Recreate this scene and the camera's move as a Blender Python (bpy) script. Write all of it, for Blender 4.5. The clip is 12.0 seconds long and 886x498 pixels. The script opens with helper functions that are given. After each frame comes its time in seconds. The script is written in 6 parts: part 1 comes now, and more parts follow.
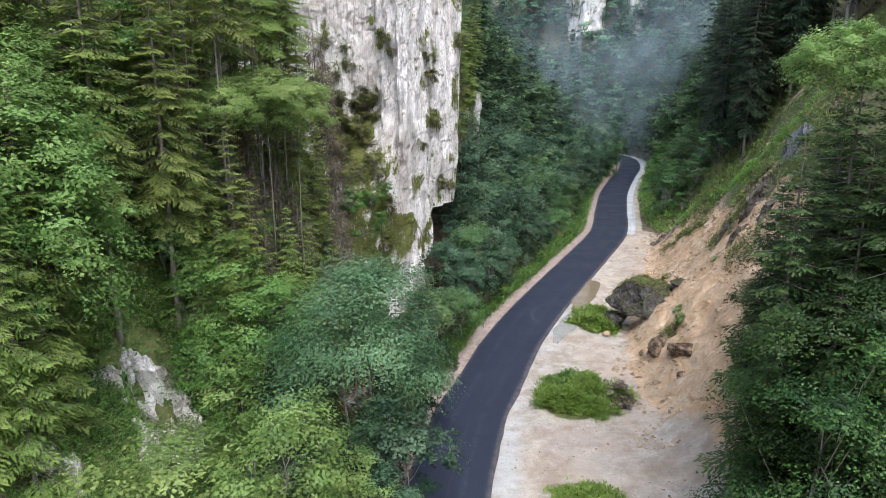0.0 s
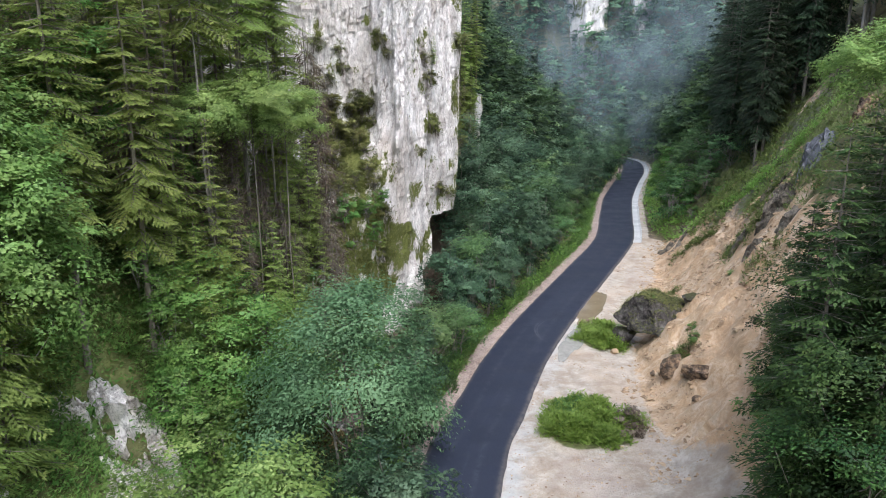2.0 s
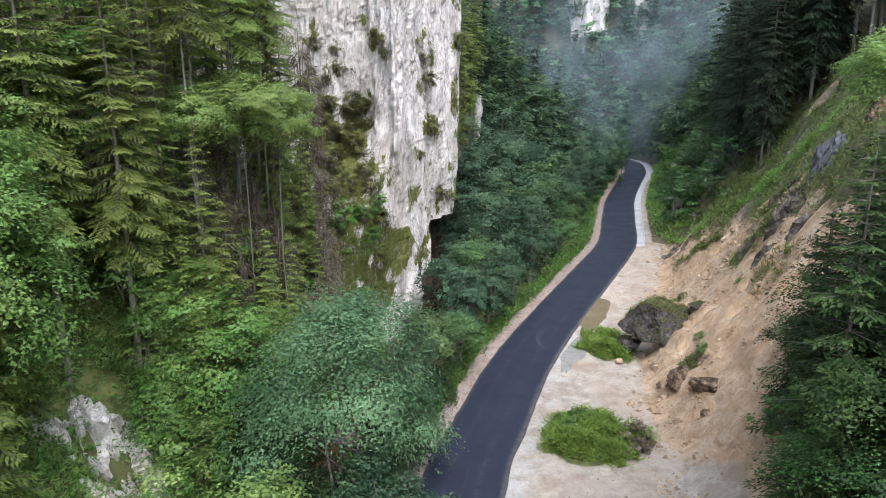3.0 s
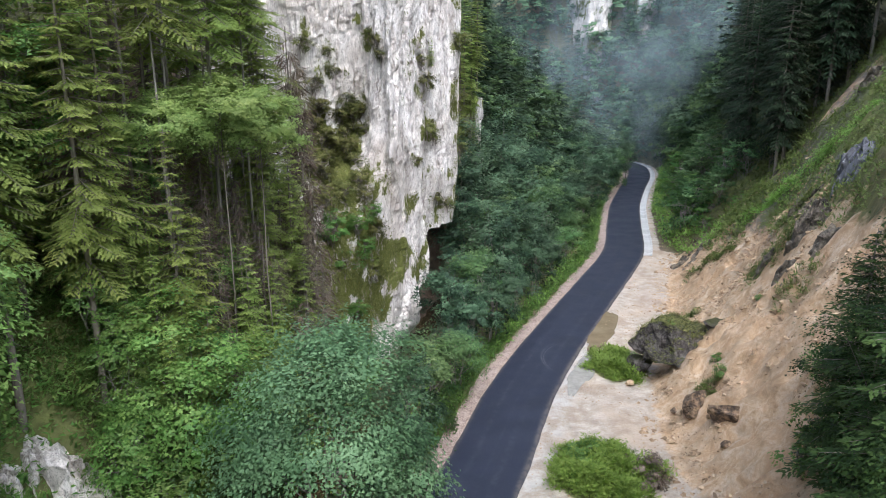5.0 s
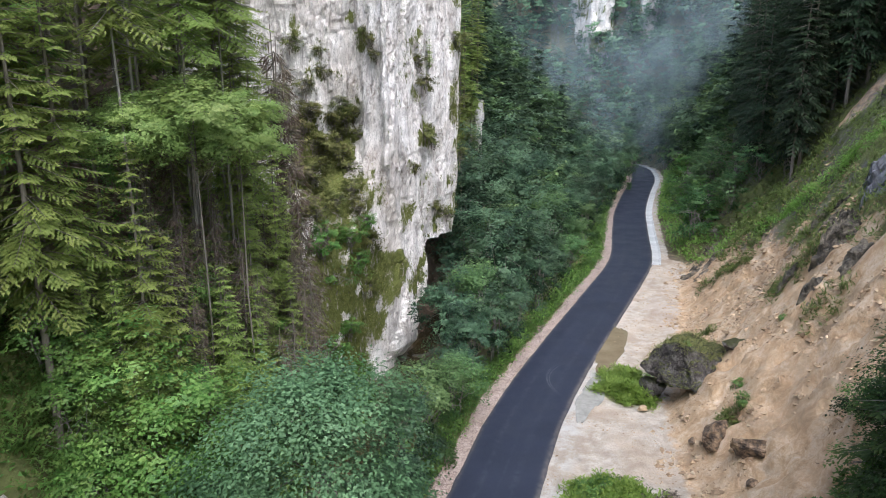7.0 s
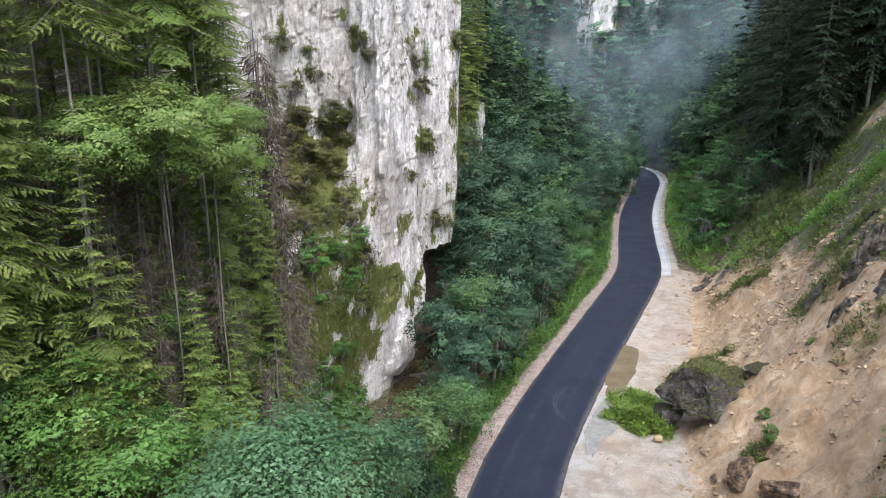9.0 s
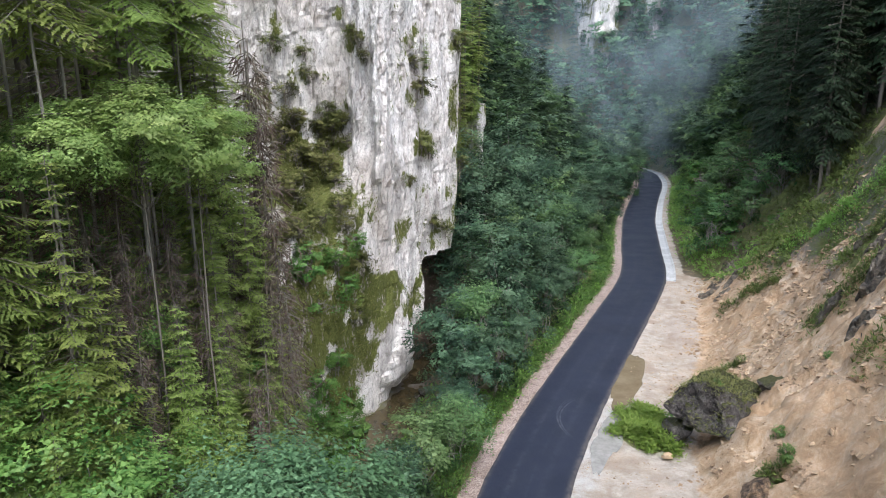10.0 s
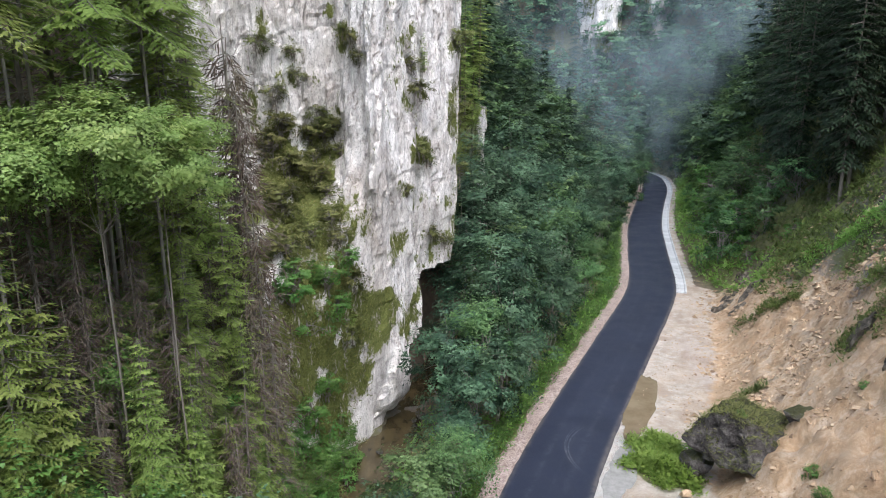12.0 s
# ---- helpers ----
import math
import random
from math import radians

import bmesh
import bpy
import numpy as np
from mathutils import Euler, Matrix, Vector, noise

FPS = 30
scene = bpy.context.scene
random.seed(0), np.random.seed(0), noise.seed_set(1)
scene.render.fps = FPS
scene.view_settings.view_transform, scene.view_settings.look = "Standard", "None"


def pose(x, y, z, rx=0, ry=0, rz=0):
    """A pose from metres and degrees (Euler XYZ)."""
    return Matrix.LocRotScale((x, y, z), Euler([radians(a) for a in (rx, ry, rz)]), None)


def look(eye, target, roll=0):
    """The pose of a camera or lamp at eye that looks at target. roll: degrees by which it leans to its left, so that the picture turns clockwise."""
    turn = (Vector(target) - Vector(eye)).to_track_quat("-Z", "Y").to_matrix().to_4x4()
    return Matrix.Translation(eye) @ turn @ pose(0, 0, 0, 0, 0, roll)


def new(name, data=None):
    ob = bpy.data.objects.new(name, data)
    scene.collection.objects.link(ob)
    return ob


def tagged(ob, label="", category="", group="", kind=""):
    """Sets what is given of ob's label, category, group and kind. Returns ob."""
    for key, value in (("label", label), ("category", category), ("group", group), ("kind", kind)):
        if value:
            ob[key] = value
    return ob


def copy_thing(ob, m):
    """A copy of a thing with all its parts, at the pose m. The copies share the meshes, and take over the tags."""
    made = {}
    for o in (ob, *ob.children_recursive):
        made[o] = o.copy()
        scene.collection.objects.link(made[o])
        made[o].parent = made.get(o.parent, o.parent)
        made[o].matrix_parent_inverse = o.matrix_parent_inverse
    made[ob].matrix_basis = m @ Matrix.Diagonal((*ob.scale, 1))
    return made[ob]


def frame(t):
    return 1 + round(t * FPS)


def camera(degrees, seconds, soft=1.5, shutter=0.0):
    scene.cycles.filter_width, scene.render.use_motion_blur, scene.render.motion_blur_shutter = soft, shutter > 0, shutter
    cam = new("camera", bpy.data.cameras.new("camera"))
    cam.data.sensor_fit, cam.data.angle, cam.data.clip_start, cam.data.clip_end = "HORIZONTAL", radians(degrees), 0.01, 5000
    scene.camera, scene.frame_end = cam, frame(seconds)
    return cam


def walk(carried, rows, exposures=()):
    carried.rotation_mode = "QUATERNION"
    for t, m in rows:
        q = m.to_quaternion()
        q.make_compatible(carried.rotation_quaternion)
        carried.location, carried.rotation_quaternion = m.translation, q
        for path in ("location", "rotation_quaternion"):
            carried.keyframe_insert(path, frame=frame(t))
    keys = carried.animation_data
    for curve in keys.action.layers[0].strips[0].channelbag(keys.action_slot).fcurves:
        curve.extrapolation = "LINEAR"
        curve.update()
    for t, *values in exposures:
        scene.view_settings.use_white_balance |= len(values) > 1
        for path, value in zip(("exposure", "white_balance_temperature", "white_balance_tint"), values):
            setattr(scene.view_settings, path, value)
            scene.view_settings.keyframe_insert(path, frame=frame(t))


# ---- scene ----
SKY, SUN, EXPOSURE = 0.22, 1.4, 0.78
cam = camera(62.0, 12.0, 0.9)
METRES, EYE, TILT, LEAN, TURN = 14.1, 26.0, -15.3, 0.0, 0.0
ROWS = [
    (0.0, 0.0000, 0.0000, 0.0000, -0.000, -0.000, -0.000),
    (0.5, 0.0022, 0.0678, 0.0197, 0.005, 0.010, 0.005),
    (1.0, 0.0047, 0.1309, 0.0383, 0.015, 0.020, 0.005),
    (1.5, 0.0074, 0.2013, 0.0586, 0.025, 0.031, 0.010),
    (2.0, 0.0099, 0.2662, 0.0776, 0.036, 0.036, 0.010),
    (2.5, 0.0129, 0.3379, 0.0982, 0.041, 0.041, 0.015),
    (3.0, 0.0145, 0.4036, 0.1171, 0.031, 0.051, 0.015),
    (5.0, 0.0248, 0.6896, 0.1951, 0.056, 0.086, 0.020),
    (5.5, 0.0264, 0.7667, 0.2155, 0.051, 0.102, 0.025),
    (6.0, 0.0289, 0.8369, 0.2342, 0.061, 0.112, 0.025),
    (6.5, 0.0306, 0.9144, 0.2548, 0.061, 0.122, 0.036),
    (7.0, 0.0327, 0.9857, 0.2734, 0.066, 0.127, 0.036),
    (9.0, 0.0405, 1.2908, 0.3530, 0.071, 0.158, 0.051),
    (9.5, 0.0421, 1.3714, 0.3743, 0.071, 0.173, 0.051),
    (10.0, 0.0432, 1.4444, 0.3935, 0.066, 0.178, 0.051),
    (10.5, 0.0450, 1.5232, 0.4144, 0.071, 0.193, 0.046),
    (11.0, 0.0453, 1.5930, 0.4328, 0.061, 0.203, 0.041),
    (11.5, 0.0462, 1.6604, 0.4507, 0.051, 0.203, 0.041),
    (12.0, 0.0475, 1.7290, 0.4726, 0.051, 0.203, 0.025),
]
walk(cam, [(t, pose(0, 0, EYE, TILT, LEAN, TURN) @ pose(METRES * x, METRES * y, METRES * z, 90 + pitch, roll, yaw)) for t, x, y, z, yaw, pitch, roll in ROWS],
     [(0.0, EXPOSURE, 5850, 8), (12.0, EXPOSURE, 5850, 8)])
# world, sun and sky: an overcast, damp summer day in a narrow gorge
world = bpy.data.worlds.new("overcast_sky")
scene.world = world
world.use_nodes = True
wn = world.node_tree
wn.nodes.clear()
sky = wn.nodes.new("ShaderNodeTexSky")
sky.sky_type, sky.sun_disc = "NISHITA", False
sky.sun_elevation, sky.sun_rotation = radians(60), radians(162)
sky.dust_density, sky.air_density = 4.0, 1.0
wash = wn.nodes.new("ShaderNodeHueSaturation")
wash.inputs["Saturation"].default_value = 0.8
bg = wn.nodes.new("ShaderNodeBackground")
bg.inputs["Strength"].default_value = SKY
wout = wn.nodes.new("ShaderNodeOutputWorld")
wn.links.new(sky.outputs[0], wash.inputs["Color"])
wn.links.new(wash.outputs[0], bg.inputs[0])
wn.links.new(bg.outputs[0], wout.inputs[0])
sun = new("sun", bpy.data.lights.new("sun", "SUN"))
sun.data.energy, sun.data.angle, sun.data.color = SUN, radians(60), (1.0, 0.98, 0.95)
sun.matrix_world = look((16, 10, 90), (0, 60, 0))


# ---- numeric noise on arrays ----
def lattice(ix, iy, iz, seed):
    h = (ix.astype(np.int64) * 374761393 + iy.astype(np.int64) * 668265263 + iz.astype(np.int64) * 2147483647 + seed * 974711) & 0xFFFFFFFF
    h = ((h ^ (h >> 13)) * 1274126177) & 0xFFFFFFFF
    h = ((h ^ (h >> 16)) * 2246822519) & 0xFFFFFFFF
    return ((h ^ (h >> 15)) & 0xFFFFFF) / float(0xFFFFFF)


def vnoise(x, y, z=0.0, seed=0):
    """Value noise, -1 to 1."""
    x, y, z = np.broadcast_arrays(np.asarray(x, float), np.asarray(y, float), np.asarray(z, float))
    ix, iy, iz = np.floor(x), np.floor(y), np.floor(z)
    fx, fy, fz = x - ix, y - iy, z - iz
    fx, fy, fz = [f * f * f * (f * (f * 6 - 15) + 10) for f in (fx, fy, fz)]
    total = 0
    for a in (0, 1):
        for b in (0, 1):
            for c in (0, 1):
                w = (fx if a else 1 - fx) * (fy if b else 1 - fy) * (fz if c else 1 - fz)
                total = total + w * lattice(ix + a, iy + b, iz + c, seed)
    return total * 2 - 1


def fbm(x, y, z=0.0, octaves=4, seed=0):
    total, amp, norm, f = 0, 1.0, 0, 1.0
    for k in range(octaves):
        total = total + amp * vnoise(np.asarray(x) * f, np.asarray(y) * f, np.asarray(z) * f, seed + k * 17)
        norm += amp
        amp, f = amp * 0.5, f * 2.03
    return total / norm


def smooth(a, b, v):
    t = np.clip((np.asarray(v, float) - a) / (b - a), 0, 1)
    return t * t * (3 - 2 * t)


# ---- plan of the gorge ----
ROAD_X = [-9, -4, -1.2, 0.1, 1.9, 3.6, 6.3, 10.3, 16.8, 23.0, 25.4, 27.6, 30.4, 33.0, 36.6, 41.2, 46.9, 50.4, 52.2, 51.0, 46, 37, 24]
ROAD_Y = [-90, 5, 28, 38.6, 48.5, 54.1, 62.9, 72.9, 87.4, 101.4, 109, 118.5, 130.2, 140.6, 152.8, 167.3, 184.6, 198.3, 210, 221, 231, 239, 244]
STREAM_Y = [-60, 20, 30, 40, 50, 60, 66, 72, 78, 83, 92, 105, 120, 150, 180, 210, 240]
STREAM_X = [-14, -13, -12, -11, -9.5, -7.2, -5.2, -4.7, -3.1, -1.5, 1.5, 8, 13.5, 22, 33, 41, 36]
FOOT_Y = [-60, 30, 40, 50, 58, 66, 70, 76, 80, 86, 95, 100, 106, 110, 120, 200, 400]
FOOT_U = [13.5, 14.0, 14.4, 13.4, 11.5, 10.2, 9.8, 8.9, 8.5, 8.5, 7.2, 7.0, 6.8, 5.4, 4.7, 4.6, 5]
UPPER = (43.6, 90.6)
PATCHES = [(10.4, 51.4, 3.7, 3.6, 1.0), (14.9, 67.9, 2.6, 3.6, 0.75), (8.6, 39.0, 2.4, 1.2, 0.12)]


def catmull(px, py, n=12):
    out = []
    p = list(zip(px, py))
    for i in range(len(p) - 1):
        a, b, c, d = p[max(i - 1, 0)], p[i], p[i + 1], p[min(i + 2, len(p) - 1)]
        for k in range(n):
            t = k / n
            out.append([0.5 * (2 * b[j] + (c[j] - a[j]) * t + (2 * a[j] - 5 * b[j] + 4 * c[j] - d[j]) * t * t + (3 * b[j] - a[j] - 3 * c[j] + d[j]) * t ** 3) for j in (0, 1)])
    out.append(list(p[-1]))
    return np.array(out)


def even(line, step):
    seg = np.r_[0, np.cumsum(np.hypot(*np.diff(line, axis=0).T))]
    s = np.arange(0, seg[-1], step)
    return np.c_[np.interp(s, seg, line[:, 0]), np.interp(s, seg, line[:, 1])]


ROAD = even(catmull(ROAD_X, ROAD_Y), 0.75)
RT = np.gradient(ROAD, axis=0)
RT /= np.hypot(RT[:, 0], RT[:, 1])[:, None]
RN = np.c_[RT[:, 1], -RT[:, 0]]            # to the right of the way ahead


def road_z(y):
    w = np.maximum(np.asarray(y, float) - 100, 0)
    return -0.048 * (w - 8 * (1 - np.exp(-w / 8)))


def road_uv(x, y):
    """Offset to the right of the road's middle line, and the y of the nearest point of it."""
    x, y = np.atleast_1d(np.asarray(x, float)), np.atleast_1d(np.asarray(y, float))
    u, at = np.empty(x.shape), np.empty(x.shape)
    for k in range(0, x.size, 4000):
        sl = slice(k, k + 4000)
        dx, dy = x[sl, None] - ROAD[None, :, 0], y[sl, None] - ROAD[None, :, 1]
        i = np.argmin(dx * dx + dy * dy, axis=1)
        j = np.arange(len(i))
        side = dx[j, i] * RN[i, 0] + dy[j, i] * RN[i, 1]
        far = np.hypot(dx[j, i], dy[j, i])
        u[sl] = np.where(far > np.abs(side) + 0.6, np.sign(side) * far, side)
        at[sl] = ROAD[i, 1]
    return u, at


def stream_x(y):
    return np.interp(y, STREAM_Y, STREAM_X)


def height(x, y, rough=True):
    """The ground's height."""
    shape = np.shape(x)
    x, y = np.atleast_1d(np.asarray(x, float)).ravel(), np.atleast_1d(np.asarray(y, float)).ravel()
    u, ry = road_uv(x, y)
    zr = road_z(ry)
    # right of the road: a flat verge, then the steep bank
    foot = np.interp(ry, FOOT_Y, FOOT_U) + 0.8 * fbm(x * 0.16, y * 0.16, seed=3) * smooth(120, 100, ry)
    w = np.maximum(u - foot, 0)
    wc = np.minimum(w, 14)
    right = zr + 0.72 * wc + 0.043 * wc * wc + 1.25 * np.clip(w - 14, 0, 25) + 0.7 * np.clip(w - 39, 0, 120)
    scar = smooth(44, 52, ry) * smooth(108, 98, ry) * smooth(0.3, 3, w) * smooth(26, 14, w)
    # left of the road: shoulder, bank, stream, steep far side
    xs = stream_x(y)
    zs = -2.5 + zr
    edge = -3.9
    wet = np.interp(y, STREAM_Y, np.full(len(STREAM_Y), 1.9)) + 0.5 * vnoise(y * 0.17, 3.0)
    d = (xs - wet) - x                       # past the far bank
    b = x - (xs + wet)                       # this side of the water
    span = np.maximum(b + np.maximum(edge - u, 0), 1.0)
    k = np.clip(b / span, 0, 1)
    bank = zs + (zr - zs) * smooth(0, 1, k) ** 0.75
    steep = np.interp(y, [30, 40, 47, 58, 63, 67, 78, 90, 110], [1.7, 1.75, 2.8, 3.0, 2.2, 1.3, 1.2, 1.4, 1.25])
    reach = np.interp(y, [40, 54, 60, 65, 78, 90, 110], [5.5, 5.5, 5, 5, 5, 5, 6])
    dd = np.maximum(d, 0)
    far = zs - 0.2 + steep * np.minimum(dd, reach) + 1.12 * np.clip(dd - reach, 0, 40) + 0.6 * np.clip(dd - reach - 40, 0, 120)
    bed = zs - 0.55 * np.sqrt(np.clip(1 - ((x - xs) / np.maximum(wet, 0.1)) ** 2, 0, 1))
    left = np.where(d > 0, far, np.where(b > 0, bank, bed))
    left = np.where(u > edge, zr, left)
    z = np.where(u >= 0, right, left)
    # the valley closes behind its bend
    z = z + 0.8 * np.clip(y - 236 + 0.15 * np.abs(x - 45), 0, 90) + 0.5 * np.clip(y - 330, 0, 200)
    if rough:
        off = np.abs(u)
        amp = smooth(2.9, 7, off)
        wild = np.where(u > 0, smooth(-0.5, 3, u - foot), smooth(-4.5, -8, u))
        n1 = fbm(x * 0.11, y * 0.11, z * 0.06, 4, 11)
        n2 = fbm(x * 0.5, y * 0.5, z * 0.4, 3, 29)
        gully = np.abs(vnoise(ry * 0.33 + 0.4 * vnoise(x * 0.3, y * 0.3, 0, 8), u * 0.07, 0, 41))
        z = z + amp * (0.05 * n2 + 0.04 * n1) + wild * (1.0 * n1 + 0.28 * n2)
        z = z - scar * (1.0 * (1 - gully) ** 3 - 0.35)
        n3 = fbm(x * 0.9, y * 0.9, z * 0.7, 3, 53)
        z = z + scar * (0.3 * (1 - 2.4 * np.abs(n3)) + 0.12 * fbm(x * 2.1, y * 2.1, 0, 2, 54))
        step = z * 0.55 + 0.6 * n1
        z = z + scar * 0.55 * (np.abs(step - np.floor(step) - 0.5) - 0.25)
        z = np.where(off < 2.95, zr - 0.05, z)
    return z.reshape(shape)


# ---- material kit ----
def material(name, build):
    m = bpy.data.materials.new(name)
    m.use_nodes = True
    t = m.node_tree
    t.nodes.clear()
    out = t.nodes.new("ShaderNodeOutputMaterial")
    t.links.new(build(t), out.inputs[0])
    return m


def node(t, kind, **values):
    n = t.nodes.new(kind)
    for key, v in values.items():
        if key in n.inputs:
            n.inputs[key].default_value = v
    return n


def put(t, a, b):
    t.links.new(a, b)


def tex(t, scale, detail=6.0, rough=0.6, stretch=(1, 1, 1), distortion=0.0, which="Object"):
    c = t.nodes.new("ShaderNodeTexCoord")
    m = t.nodes.new("ShaderNodeMapping")
    m.inputs["Scale"].default_value = stretch
    n = t.nodes.new("ShaderNodeTexNoise")
    n.inputs["Scale"].default_value, n.inputs["Detail"].default_value = scale, detail
    n.inputs["Roughness"].default_value, n.inputs["Distortion"].default_value = rough, distortion
    put(t, c.outputs[which], m.inputs["Vector"])
    put(t, m.outputs[0], n.inputs["Vector"])
    return n.outputs["Fac"]


def cells(t, scale, stretch=(1, 1, 1), feature="F1", out="Distance"):
    c = t.nodes.new("ShaderNodeTexCoord")
    m = t.nodes.new("ShaderNodeMapping")
    m.inputs["Scale"].default_value = stretch
    n = t.nodes.new("ShaderNodeTexVoronoi")
    n.feature = feature
    n.inputs["Scale"].default_value = scale
    put(t, c.outputs["Object"], m.inputs["Vector"])
    put(t, m.outputs[0], n.inputs["Vector"])
    return n.outputs[out]


def ramp(t, fac, *stops):
    r = t.nodes.new("ShaderNodeValToRGB")
    e = r.color_ramp.elements
    while len(e) < len(stops):
        e.new(0.5)
    for el, (pos, col) in zip(e, stops):
        el.position = pos
        el.color = (*col, 1) if not isinstance(col, (int, float)) else (col, col, col, 1)
    put(t, fac, r.inputs[0])
    return r.outputs[0]


def mix(t, fac, a, b, mode="MIX"):
    m = t.nodes.new("ShaderNodeMix")
    m.data_type, m.blend_type = "RGBA", mode
    for sock, v in ((m.inputs["Factor"], fac), (m.inputs[6], a), (m.inputs[7], b)):
        if isinstance(v, (int, float)):
            sock.default_value = v
        elif isinstance(v, tuple):
            sock.default_value = (*v, 1)
        else:
            put(t, v, sock)
    return m.outputs[2]


def calc(t, op, a, b=0.0):
    m = t.nodes.new("ShaderNodeMath")
    m.operation = op
    for sock, v in ((m.inputs[0], a), (m.inputs[1], b)):
        if isinstance(v, (int, float)):
            sock.default_value = v
        else:
            put(t, v, sock)
    return m.outputs[0]


def attr(t, name):
    a = t.nodes.new("ShaderNodeAttribute")
    a.attribute_name = name
    s = t.nodes.new("ShaderNodeSeparateColor")
    put(t, a.outputs["Color"], s.inputs[0])
    return s.outputs


def bump(t, h, strength=0.5, distance=0.1, normal=None):
    b = t.nodes.new("ShaderNodeBump")
    b.inputs["Strength"].default_value, b.inputs["Distance"].default_value = strength, distance
    put(t, h, b.inputs["Height"])
    if normal is not None:
        put(t, normal, b.inputs["Normal"])
    return b.outputs[0]


def surface(t, color, rough=0.8, normal=None, specular=0.3, metal=0.0):
    p = t.nodes.new("ShaderNodeBsdfPrincipled")
    p.inputs["Specular IOR Level"].default_value = specular
    p.inputs["Metallic"].default_value = metal
    for sock, v in ((p.inputs["Base Color"], color), (p.inputs["Roughness"], rough)):
        if isinstance(v, (int, float)):
            sock.default_value = v
        elif isinstance(v, tuple):
            sock.default_value = (*v, 1)
        else:
            put(t, v, sock)
    if normal is not None:
        put(t, normal, p.inputs["Normal"])
    return p.outputs[0]


def leafy(name, dark, mid, light, through_=0.3, gloss=0.35):
    """Leaves: each leaf its stored tone, any painted crown shading in it, each tree its own tint; thin enough to glow.
    """
    def build(t):
        o, own = t.nodes.new("ShaderNodeObjectInfo"), t.nodes.new("ShaderNodeAttribute")
        own.attribute_name = "tone"
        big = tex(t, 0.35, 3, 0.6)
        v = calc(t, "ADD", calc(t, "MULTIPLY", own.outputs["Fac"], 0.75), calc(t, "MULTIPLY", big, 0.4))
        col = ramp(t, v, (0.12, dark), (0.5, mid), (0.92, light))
        h = node(t, "ShaderNodeHueSaturation")
        put(t, col, h.inputs["Color"])
        put(t, calc(t, "ADD", calc(t, "MULTIPLY", o.outputs["Random"], 0.03), 0.485), h.inputs["Hue"])
        put(t, calc(t, "ADD", calc(t, "MULTIPLY", o.outputs["Random"], 0.35), 0.82), h.inputs["Value"])
        s = surface(t, h.outputs[0], 0.5, None, gloss)
        tr = t.nodes.new("ShaderNodeBsdfTranslucent")
        put(t, h.outputs[0], tr.inputs["Color"])
        m = t.nodes.new("ShaderNodeMixShader")
        m.inputs[0].default_value = through_
        put(t, s, m.inputs[1])
        put(t, tr.outputs[0], m.inputs[2])
        return m.outputs[0]
    return material(name, build)


def bark_mat(name, a, b):
    def build(t):
        n = tex(t, 6, 6, 0.7, (1, 1, 0.25))
        o = t.nodes.new("ShaderNodeObjectInfo")
        col = ramp(t, n, (0.3, a), (0.7, b))
        col = mix(t, calc(t, "MULTIPLY", o.outputs["Random"], 0.5), col, (0.16, 0.15, 0.13))
        return surface(t, col, 0.9, bump(t, n, 0.7, 0.05), 0.2)
    return material(name, build)


